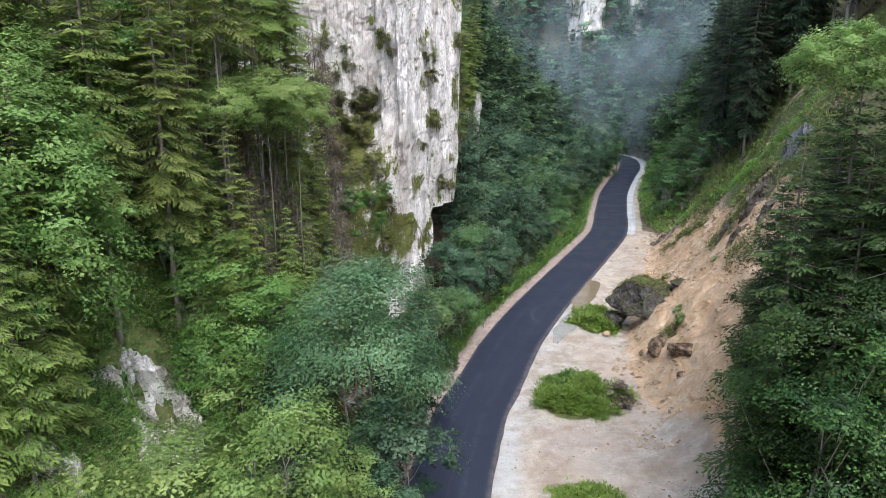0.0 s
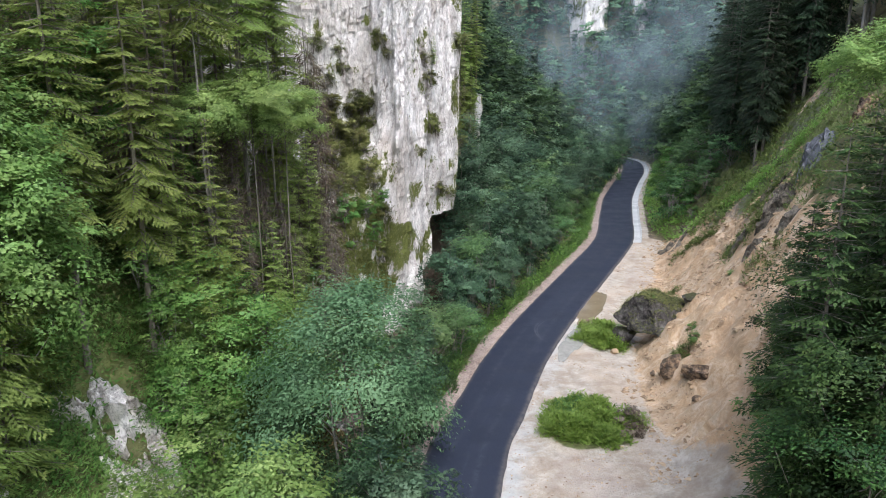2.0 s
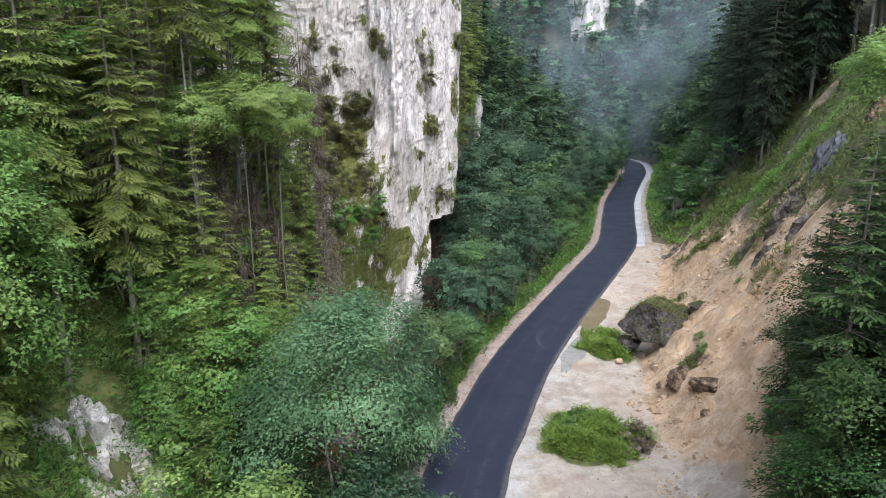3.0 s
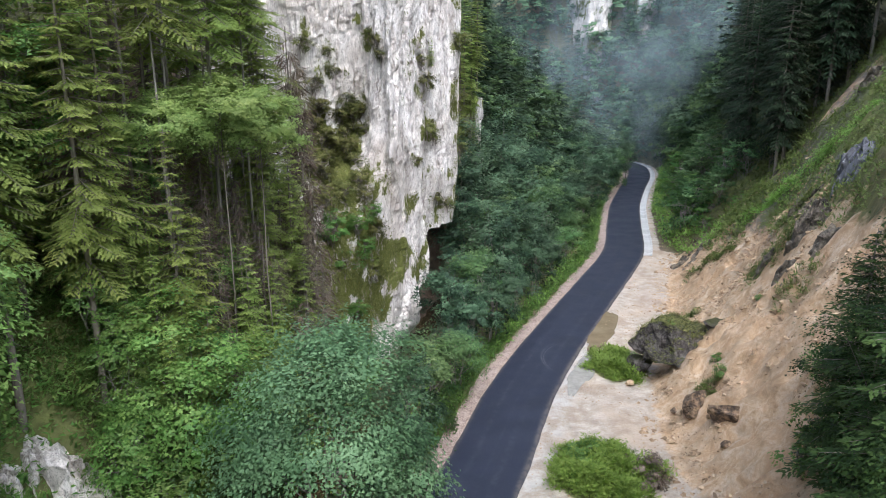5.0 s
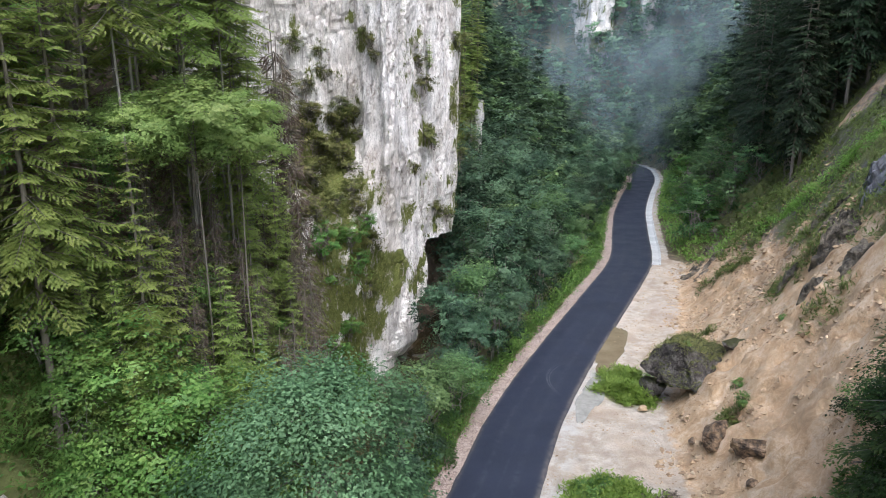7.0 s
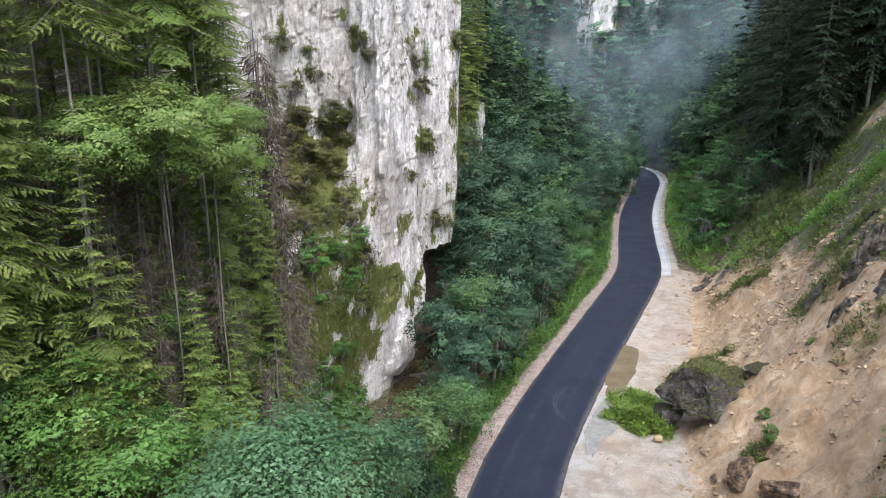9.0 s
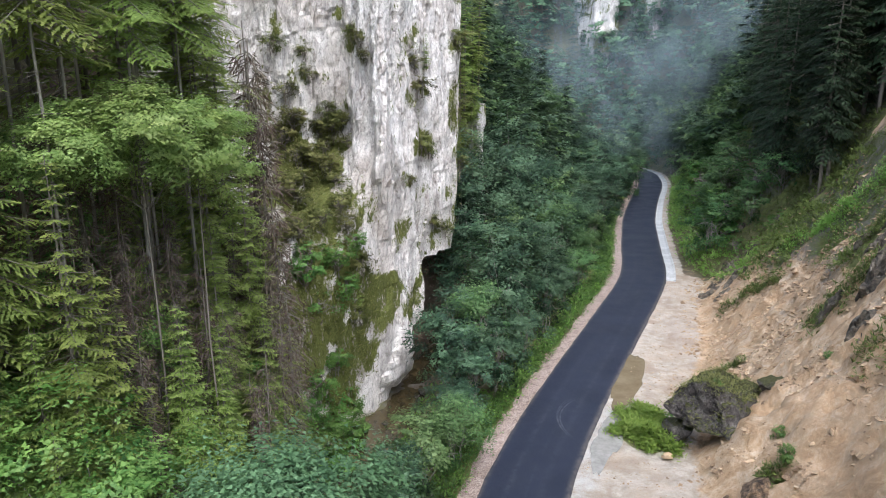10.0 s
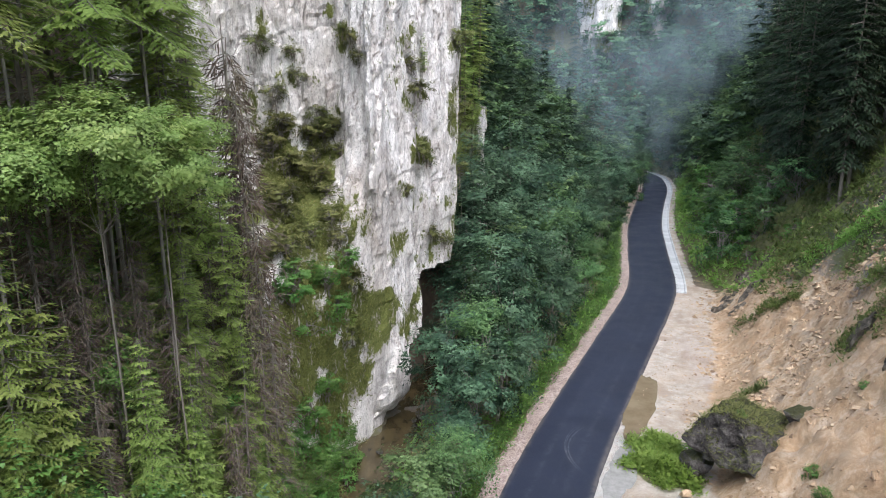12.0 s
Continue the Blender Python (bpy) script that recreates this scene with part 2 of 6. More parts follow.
def ground_build(t):
    m = attr(t, "cover")
    soil_m, pale_m, rock_m = m[0], m[1], m[2]
    n_big, n_mid, n_fine = tex(t, 0.12, 5), tex(t, 0.9, 10, 0.7), tex(t, 5, 8, 0.78)
    streak = tex(t, 0.9, 8, 0.72, (1, 1, 0.7), 0.8)
    patch = tex(t, 0.35, 9, 0.72, (1, 1, 1), 0.2)
    litter = ramp(t, n_mid, (0.3, (0.075, 0.054, 0.04)), (0.55, (0.16, 0.115, 0.085)), (0.75, (0.11, 0.11, 0.05)))
    green = ramp(t, n_mid, (0.3, (0.075, 0.066, 0.032)), (0.45, (0.12, 0.135, 0.044)), (0.6, (0.18, 0.205, 0.064)), (0.8, (0.235, 0.25, 0.09)))
    grass_m = attr(t, "green")[0]
    base = mix(t, grass_m, litter, green)
    soil = ramp(t, streak, (0.34, (0.24, 0.145, 0.075)), (0.44, (0.47, 0.315, 0.18)), (0.53, (0.6, 0.45, 0.305)), (0.66, (0.69, 0.58, 0.45)))
    soil = mix(t, ramp(t, n_big, (0.42, 0.0), (0.6, 0.55)), soil, (0.55, 0.365, 0.22))
    soil = mix(t, ramp(t, n_fine, (0.5, 0.0), (0.6, 0.6)), soil, (0.4, 0.275, 0.17))
    soil = mix(t, ramp(t, n_fine, (0.36, 0.5), (0.44, 0.0)), soil, (0.62, 0.53, 0.41))
    pale = ramp(t, n_mid, (0.3, (0.265, 0.225, 0.185)), (0.45, (0.44, 0.385, 0.325)), (0.62, (0.57, 0.52, 0.455)))
    pale = mix(t, ramp(t, tex(t, 0.22, 7, 0.65, (1, 1, 1), 0.8), (0.42, 0.0), (0.6, 0.75)), pale, (0.48, 0.385, 0.295))
    pale = mix(t, ramp(t, n_fine, (0.5, 0.0), (0.62, 0.45)), pale, (0.28, 0.235, 0.185))
    wet = attr(t, "green")[1]
    pale = mix(t, calc(t, "MULTIPLY", wet, ramp(t, patch, (0.35, 1.0), (0.6, 0.3))), pale, ramp(t, n_mid, (0.3, (0.4, 0.4, 0.39)), (0.7, (0.6, 0.6, 0.58))))
    pale = mix(t, calc(t, "MULTIPLY", attr(t, "green")[2], ramp(t, n_mid, (0.35, 1.0), (0.62, 0.35))), pale, ramp(t, n_fine, (0.3, (0.33, 0.27, 0.235)), (0.7, (0.5, 0.43, 0.38))))
    rock = ramp(t, n_mid, (0.3, (0.05, 0.048, 0.045)), (0.55, (0.13, 0.12, 0.11)), (0.8, (0.26, 0.25, 0.23)))
    pale = mix(t, ramp(t, patch, (0.475, 0.0), (0.6, 0.75)), pale, ramp(t, n_fine, (0.3, (0.22, 0.165, 0.12)), (0.7, (0.42, 0.33, 0.245))))
    soil = mix(t, ramp(t, patch, (0.5, 0.0), (0.62, 0.6)), soil, ramp(t, n_fine, (0.3, (0.25, 0.18, 0.115)), (0.7, (0.46, 0.34, 0.22))))
    break_up = calc(t, "MULTIPLY", calc(t, "SUBTRACT", n_mid, 0.5), 0.9)
    def edge(mask):
        return ramp(t, calc(t, "ADD", mask, break_up), (0.4, 0.0), (0.6, 1.0))
    col = mix(t, edge(soil_m), base, soil)
    col = mix(t, edge(pale_m), col, pale)
    col = mix(t, edge(rock_m), col, rock)
    damp = calc(t, "SUBTRACT", ramp(t, n_big, (0.35, 0.55), (0.65, 0.95)), calc(t, "MULTIPLY", wet, 0.35))
    h = calc(t, "ADD", calc(t, "MULTIPLY", n_mid, 0.5), calc(t, "MULTIPLY", n_fine, 0.45))
    return surface(t, col, damp, bump(t, h, 0.9, 0.4), 0.3)


def joints(t, scale, stretch, warp, width):
    """Thin broken joints: the borders of warped cells, 1 on the line."""
    c, m, n = t.nodes.new("ShaderNodeTexCoord"), t.nodes.new("ShaderNodeMapping"), t.nodes.new("ShaderNodeTexNoise")
    m.inputs["Scale"].default_value = stretch
    n.inputs["Scale"].default_value, n.inputs["Detail"].default_value = scale * 1.6, 5
    put(t, c.outputs["Object"], m.inputs["Vector"])
    put(t, m.outputs[0], n.inputs["Vector"])
    add = t.nodes.new("ShaderNodeVectorMath")
    add.operation = "MULTIPLY_ADD"
    put(t, n.outputs["Color"], add.inputs[0])
    add.inputs[1].default_value = (warp, warp, warp)
    put(t, m.outputs[0], add.inputs[2])
    v = t.nodes.new("ShaderNodeTexVoronoi")
    v.feature = "DISTANCE_TO_EDGE"
    v.inputs["Scale"].default_value = scale
    put(t, add.outputs[0], v.inputs["Vector"])
    return ramp(t, v.outputs["Distance"], (0.0, 1.0), (width, 0.0))


def limestone_build(t):
    m = attr(t, "cover")
    n_big, n_mid, n_fine = tex(t, 0.16, 6, 0.6, (1, 1, 0.45)), tex(t, 0.8, 9, 0.72, (1, 1, 0.45), 0.4), tex(t, 4, 8, 0.75, (1, 1, 0.6))
    streak = tex(t, 1.1, 9, 0.7, (1, 1, 0.1), 0.3)
    speck = tex(t, 11, 5, 0.75, (1, 1, 0.7))
    tone = calc(t, "ADD", calc(t, "MULTIPLY", n_mid, 0.55), calc(t, "MULTIPLY", n_fine, 0.45))
    col = ramp(t, tone, (0.36, (0.24, 0.205, 0.185)), (0.42, (0.5, 0.445, 0.41)), (0.475, (0.73, 0.675, 0.645)), (0.55, (0.93, 0.88, 0.85)))
    col = mix(t, ramp(t, streak, (0.5, 0.0), (0.64, 0.6)), col, (0.35, 0.325, 0.31))
    col = mix(t, ramp(t, n_big, (0.5, 0.0), (0.66, 0.5)), col, (0.46, 0.38, 0.32))
    col = mix(t, ramp(t, speck, (0.53, 0.0), (0.64, 0.7)), col, (0.24, 0.22, 0.205))
    seam = calc(t, "MULTIPLY", joints(t, 0.5, (1, 1, 0.22), 0.9, 0.022), ramp(t, n_mid, (0.4, 1.0), (0.56, 0.25)))
    chip = calc(t, "MULTIPLY", joints(t, 1.9, (1, 1, 0.35), 0.6, 0.045), ramp(t, n_fine, (0.42, 0.9), (0.56, 0.0)))
    crack = calc(t, "MAXIMUM", seam, chip)
    col = mix(t, calc(t, "MULTIPLY", crack, 0.5), col, (0.17, 0.15, 0.135))
    moss = ramp(t, speck, (0.3, (0.055, 0.065, 0.016)), (0.5, (0.12, 0.135, 0.034)), (0.62, (0.19, 0.185, 0.065)), (0.78, (0.22, 0.17, 0.1)))
    wild = calc(t, "ADD", calc(t, "MULTIPLY", calc(t, "SUBTRACT", n_mid, 0.5), 1.7), calc(t, "MULTIPLY", calc(t, "SUBTRACT", n_fine, 0.5), 1.5))
    fac = ramp(t, calc(t, "ADD", m[0], wild), (0.42, 0.0), (0.6, 1.0))
    col = mix(t, fac, col, moss)
    h = calc(t, "ADD", calc(t, "ADD", calc(t, "MULTIPLY", n_mid, 0.55), calc(t, "MULTIPLY", speck, 0.16)), calc(t, "ADD", calc(t, "MULTIPLY", n_fine, 0.45), calc(t, "MULTIPLY", crack, -0.3)))
    return surface(t, col, 0.92, bump(t, h, 0.9, 0.4), 0.2)


def boulder_build(t):
    g = t.nodes.new("ShaderNodeNewGeometry")
    up = t.nodes.new("ShaderNodeSeparateXYZ")
    put(t, g.outputs["Normal"], up.inputs[0])
    n, f = tex(t, 1.5, 9, 0.75), tex(t, 9, 5, 0.7)
    col = ramp(t, n, (0.36, (0.022, 0.019, 0.018)), (0.46, (0.085, 0.074, 0.07)), (0.58, (0.195, 0.175, 0.165)), (0.7, (0.34, 0.315, 0.3)))
    col = mix(t, ramp(t, f, (0.55, 0.0), (0.75, 0.5)), col, (0.36, 0.35, 0.33))
    moss = ramp(t, f, (0.3, (0.03, 0.035, 0.01)), (0.7, (0.1, 0.1, 0.03)))
    fac = ramp(t, calc(t, "ADD", calc(t, "MULTIPLY", up.outputs[2], 0.55), calc(t, "MULTIPLY", n, 0.6)), (0.66, 0.0), (0.78, 0.9))
    col = mix(t, fac, col, moss)
    h = calc(t, "ADD", n, calc(t, "MULTIPLY", f, 0.4))
    return surface(t, col, 0.85, bump(t, h, 1.0, 0.5), 0.3)


def brownrock_build(t):
    n, f = tex(t, 1.6, 7, 0.7), tex(t, 10, 5, 0.7)
    col = ramp(t, n, (0.36, (0.03, 0.023, 0.019)), (0.46, (0.1, 0.07, 0.048)), (0.55, (0.23, 0.155, 0.095)), (0.66, (0.42, 0.3, 0.195)))
    return surface(t, col, 0.85, bump(t, calc(t, "ADD", n, calc(t, "MULTIPLY", f, 0.4)), 0.9, 0.12), 0.3)


def darkrock_build(t):
    n, f = tex(t, 1.4, 9, 0.75), tex(t, 8, 6, 0.72)
    col = ramp(t, n, (0.36, (0.03, 0.027, 0.025)), (0.46, (0.11, 0.095, 0.08)), (0.56, (0.23, 0.195, 0.155)), (0.68, (0.37, 0.32, 0.26)))
    col = mix(t, ramp(t, f, (0.55, 0.0), (0.66, 0.7)), col, (0.075, 0.085, 0.028))
    return surface(t, col, 0.85, bump(t, calc(t, "ADD", n, calc(t, "MULTIPLY", f, 0.4)), 1.0, 0.3), 0.3)


def slate_build(t):
    n, f = tex(t, 0.9, 8, 0.7, (1, 1, 0.5), 0.5), tex(t, 7, 6, 0.72)
    col = ramp(t, n, (0.35, (0.06, 0.062, 0.075)), (0.5, (0.15, 0.155, 0.18)), (0.64, (0.27, 0.275, 0.3)))
    col = mix(t, ramp(t, f, (0.56, 0.0), (0.68, 0.6)), col, (0.1, 0.09, 0.08))
    return surface(t, col, 0.45, bump(t, calc(t, "ADD", n, calc(t, "MULTIPLY", f, 0.3)), 0.8, 0.3), 0.45)


def stone_build(t):
    o, g = t.nodes.new("ShaderNodeObjectInfo"), t.nodes.new("ShaderNodeNewGeometry")
    n = tex(t, 5, 5, 0.7)
    col = ramp(t, calc(t, "ADD", calc(t, "MULTIPLY", n, 0.5), calc(t, "MULTIPLY", g.outputs["Random Per Island"], 0.5)), (0.25, (0.2, 0.135, 0.085)), (0.5, (0.38, 0.27, 0.17)), (0.8, (0.52, 0.4, 0.275)))
    return surface(t, col, 0.9, bump(t, n, 0.6, 0.05), 0.25)


SCUFFS = [(13.6, 69.0, 4.6, 0.08), (13.9, 69.2, 5.1, 0.06), (13.7, 69.1, 4.85, 0.05)]


def asphalt_build(t):
    n, f, g = tex(t, 0.35, 4, 0.6), tex(t, 60, 3, 0.7), tex(t, 1.5, 6, 0.7, (1, 1, 1), 0.5)
    col = ramp(t, n, (0.3, (0.0095, 0.0125, 0.025)), (0.7, (0.016, 0.0205, 0.038)))
    col = mix(t, ramp(t, f, (0.5, 0.0), (0.8, 0.35)), col, (0.038, 0.042, 0.053))
    worn = attr(t, "wear")
    place = t.nodes.new("ShaderNodeTexCoord")
    arcs = 0.0
    for cx, cy, r, w in SCUFFS:              # thin curved marks of turning wheels
        d = t.nodes.new("ShaderNodeVectorMath")
        d.operation = "DISTANCE"
        flat_ = t.nodes.new("ShaderNodeVectorMath")
        flat_.operation = "MULTIPLY"
        flat_.inputs[1].default_value = (1, 1, 0)
        put(t, place.outputs["Object"], flat_.inputs[0])
        put(t, flat_.outputs[0], d.inputs[0])
        d.inputs[1].default_value = (cx, cy, 0)
        off = calc(t, "ABSOLUTE", calc(t, "SUBTRACT", d.outputs["Value"], r))
        arcs = calc(t, "MAXIMUM", arcs, ramp(t, off, (0.0, 1.0), (w, 0.0)))
    scuff = calc(t, "ADD", calc(t, "MULTIPLY", calc(t, "MULTIPLY", worn[2], arcs), ramp(t, g, (0.36, 0.15), (0.58, 1.0))), calc(t, "MULTIPLY", worn[0], ramp(t, g, (0.42, 0.0), (0.62, 0.7))))
    col = mix(t, calc(t, "MULTIPLY", scuff, 0.42), col, (0.16, 0.165, 0.175))
    col = mix(t, calc(t, "MULTIPLY", worn[1], ramp(t, g, (0.35, 0.1), (0.6, 0.8))), col, (0.2, 0.17, 0.14))
    rough = ramp(t, n, (0.3, 0.5), (0.7, 0.68))
    return surface(t, col, rough, bump(t, f, 0.35, 0.015), 0.4)


def shoulder_build(t):
    g = cells(t, 17, (1, 1, 1), "F1", "Color")
    s = t.nodes.new("ShaderNodeSeparateColor")
    put(t, g, s.inputs[0])
    n = tex(t, 0.7, 6, 0.7)
    col = ramp(t, calc(t, "ADD", calc(t, "MULTIPLY", s.outputs[0], 0.35), calc(t, "MULTIPLY", tex(t, 1.1, 8, 0.75), 0.65)), (0.3, (0.15, 0.11, 0.092)), (0.5, (0.31, 0.235, 0.2)), (0.75, (0.47, 0.39, 0.345)))
    return surface(t, col, 0.9, bump(t, cells(t, 17), 0.8, 0.05), 0.25)


def concrete_build(t):
    o = t.nodes.new("ShaderNodeObjectInfo")
    n = tex(t, 3, 6, 0.7)
    col = ramp(t, n, (0.3, (0.4, 0.4, 0.39)), (0.7, (0.58, 0.58, 0.57)))
    h = node(t, "ShaderNodeHueSaturation")
    put(t, col, h.inputs["Color"])
    put(t, calc(t, "ADD", calc(t, "MULTIPLY", o.outputs["Random"], 0.25), 0.85), h.inputs["Value"])
    return surface(t, h.outputs[0], 0.8, bump(t, tex(t, 30, 4, 0.7), 0.3, 0.02), 0.3)


def stream_build(t):
    n = tex(t, 1.2, 5, 0.6, (1, 0.4, 1))
    col = ramp(t, n, (0.3, (0.03, 0.024, 0.012)), (0.55, (0.07, 0.053, 0.026)), (0.8, (0.13, 0.1, 0.055)))
    return surface(t, col, 0.08, bump(t, tex(t, 4, 3, 0.6), 0.25, 0.05), 0.5)


def puddle_build(t):
    n = tex(t, 0.7, 4, 0.6)
    col = ramp(t, n, (0.3, (0.12, 0.088, 0.05)), (0.7, (0.19, 0.148, 0.095)))
    return surface(t, col, 0.06, None, 0.5)


def wet_build(t):
    n = tex(t, 1.4, 6, 0.65)
    return surface(t, ramp(t, n, (0.35, (0.2, 0.19, 0.175)), (0.65, (0.31, 0.3, 0.28))), 0.16, None, 0.5)


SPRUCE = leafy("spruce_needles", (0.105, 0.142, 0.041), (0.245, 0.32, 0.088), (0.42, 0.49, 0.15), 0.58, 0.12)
# darker spruce copies: shade of the right-hand and far woods put into the colour
SPRUCE_SHADED = leafy("shaded_spruce_needles", (0.012, 0.023, 0.013), (0.03, 0.052, 0.027), (0.064, 0.1, 0.047), 0.35, 0.12)
SPRUCE_HALF_SHADED = leafy("half_shaded_spruce_needles", (0.018, 0.036, 0.013), (0.05, 0.088, 0.027), (0.12, 0.175, 0.05), 0.35, 0.15)
OLIVE = leafy("olive_leaves", (0.07, 0.08, 0.026), (0.165, 0.178, 0.058), (0.285, 0.285, 0.11), 0.45, 0.2)
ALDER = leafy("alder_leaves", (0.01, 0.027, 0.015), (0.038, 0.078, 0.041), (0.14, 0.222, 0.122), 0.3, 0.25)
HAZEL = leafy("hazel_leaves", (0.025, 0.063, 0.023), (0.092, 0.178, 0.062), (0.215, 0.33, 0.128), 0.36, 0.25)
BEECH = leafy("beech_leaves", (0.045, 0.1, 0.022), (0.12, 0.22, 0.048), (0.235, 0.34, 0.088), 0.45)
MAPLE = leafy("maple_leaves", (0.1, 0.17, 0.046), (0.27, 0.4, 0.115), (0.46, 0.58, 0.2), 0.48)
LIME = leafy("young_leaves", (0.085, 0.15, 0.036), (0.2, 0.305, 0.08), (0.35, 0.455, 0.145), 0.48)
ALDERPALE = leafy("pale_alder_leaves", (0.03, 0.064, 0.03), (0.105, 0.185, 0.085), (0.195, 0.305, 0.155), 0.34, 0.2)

HERB = leafy("herb_leaves", (0.04, 0.098, 0.021), (0.105, 0.215, 0.046), (0.205, 0.33, 0.085), 0.42)
WEED = leafy("bright_weeds", (0.08, 0.155, 0.028), (0.19, 0.315, 0.058), (0.33, 0.47, 0.115), 0.46)
MEADOW = leafy("meadow_grass", (0.055, 0.074, 0.021), (0.125, 0.16, 0.045), (0.225, 0.27, 0.078), 0.38, 0.15)
# beech again, the right bank's shade painted into its leaf colour
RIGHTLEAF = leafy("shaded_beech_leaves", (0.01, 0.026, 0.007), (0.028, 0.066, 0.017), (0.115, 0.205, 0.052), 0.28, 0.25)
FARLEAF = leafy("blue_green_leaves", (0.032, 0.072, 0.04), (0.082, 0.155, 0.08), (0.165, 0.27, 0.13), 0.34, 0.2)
VERGEWEED = leafy("verge_weeds", (0.09, 0.175, 0.03), (0.22, 0.37, 0.065), (0.39, 0.53, 0.13), 0.48)
MOSSGRASS = leafy("moss_grass", (0.075, 0.095, 0.022), (0.18, 0.21, 0.052), (0.3, 0.32, 0.105), 0.45, 0.15)
DRYGRASS = leafy("ledge_grass", (0.075, 0.08, 0.024), (0.16, 0.165, 0.055), (0.27, 0.26, 0.11), 0.35, 0.15)
DEADTWIG = leafy("dead_twigs", (0.055, 0.04, 0.03), (0.125, 0.095, 0.072), (0.21, 0.168, 0.132), 0.15, 0.1)
BARK = bark_mat("spruce_bark", (0.1, 0.083, 0.066), (0.29, 0.255, 0.22))
PALEBARK = bark_mat("pale_bark", (0.16, 0.145, 0.125), (0.36, 0.335, 0.3))
GROUND = material("gorge_ground", ground_build)
LIMESTONE = material("limestone", limestone_build)
BOULDER = material("mossy_boulder", boulder_build)
DARKROCK = material("dark_rock", darkrock_build)
SLATE = material("seeping_slate", slate_build)
BROWNROCK = material("brown_rock", brownrock_build)
STONE = material("ochre_stone", stone_build)
ASPHALT = material("fresh_asphalt", asphalt_build)
SHOULDER = material("crushed_stone", shoulder_build)
CONCRETE = material("gutter_concrete", concrete_build)
WATER = material("stream_water", stream_build)
PUDDLE = material("muddy_puddle", puddle_build)
WETSAND = material("wet_sand", wet_build)


# ---- mesh kit ----
def mesh_of(name, V, F, mat, smooth_=True):
    V, F = np.asarray(V, np.float32), np.asarray(F, np.int32)
    me = bpy.data.meshes.new(name)
    me.vertices.add(len(V))
    me.vertices.foreach_set("co", V.ravel())
    me.loops.add(F.size)
    me.loops.foreach_set("vertex_index", F.ravel())
    me.polygons.add(len(F))
    me.polygons.foreach_set("loop_start", np.arange(0, F.size, F.shape[1], dtype=np.int32))
    me.polygons.foreach_set("use_smooth", np.full(len(F), smooth_))
    me.update(calc_edges=True)
    me.materials.append(mat)
    return me


def paint(me, name, values):
    """Cover of a surface (what it is made of), point by point."""
    a = me.color_attributes.new(name, "FLOAT_COLOR", "POINT")
    a.data.foreach_set("color", np.c_[values, np.ones(len(values))].astype(np.float32).ravel())


def leaf_mesh(name, V, F, N, T, mat):
    """Foliage: T is each leaf's tone with any painted crown shading, N the way its spray faces."""
    me = mesh_of(name, V, F, mat, N is not None)
    a = me.attributes.new("tone", "FLOAT", "POINT")
    a.data.foreach_set("value", np.asarray(T, np.float32))
    if N is not None:
        a = me.attributes.new("custom_normal", "FLOAT_VECTOR", "POINT")
        a.data.foreach_set("vector", np.asarray(N, np.float32).ravel())
    return me


def part(name, me, parent, label=""):
    ob = new(name, me)
    ob.parent = parent
    return tagged(ob, label)


def grid_faces(nu, nv):
    i = np.arange(nu - 1)[:, None] * nv + np.arange(nv - 1)[None, :]
    i = i.ravel()
    return np.c_[i, i + nv, i + nv + 1, i + 1]


def joined(*pieces):
    V, F, n = [], [], 0
    for v, f in pieces:
        V.append(v)
        F.append(f + n)
        n += len(v)
    return np.concatenate(V), np.concatenate(F)


def tube(points, radii, sides=6):
    P = np.asarray(points, float)
    D = np.gradient(P, axis=0)
    D /= np.linalg.norm(D, axis=1)[:, None] + 1e-9
    ref = np.where(np.abs(D[:, 2:3]) > 0.9, [[1.0, 0, 0]], [[0, 0, 1.0]])
    A = np.cross(D, ref)
    A /= np.linalg.norm(A, axis=1)[:, None] + 1e-9
    B = np.cross(D, A)
    ang = np.linspace(0, 2 * np.pi, sides, endpoint=False)
    V = P[:, None] + np.asarray(radii)[:, None, None] * (np.cos(ang)[None, :, None] * A[:, None] + np.sin(ang)[None, :, None] * B[:, None])
    n = len(P)
    i = np.arange(n - 1)[:, None] * sides + np.arange(sides)[None]
    j = np.arange(n - 1)[:, None] * sides + (np.arange(sides)[None] + 1) % sides
    return V.reshape(-1, 3), np.c_[i.ravel(), j.ravel(), j.ravel() + sides, i.ravel() + sides]


def unit(v):
    return v / (np.linalg.norm(v, axis=-1, keepdims=True) + 1e-9)


def kites(P, D, S, L, W, fold=0.12):
    """Broad blades: four corners from P along D, S across."""
    N = unit(np.cross(D, S))
    L, W = np.asarray(L)[:, None], np.asarray(W)[:, None]
    mid = P + D * L * 0.5 - N * W * fold
    V = np.stack([P, mid + S * W * 0.5 + N * W * fold, P + D * L, mid - S * W * 0.5 + N * W * fold], 1)
    return V.reshape(-1, 3), np.arange(len(P) * 4).reshape(-1, 4)


def blades(P, D, S, L, W, skew=0.3):
    """Small leaves or needle sprays: three corners, pointed at the far end."""
    L, W = np.asarray(L)[:, None], np.asarray(W)[:, None]
    V = np.stack([P - S * W * 0.5, P + S * W * 0.5 + D * L * skew, P + D * L], 1)
    return V.reshape(-1, 3), np.arange(len(P) * 3).reshape(-1, 3)


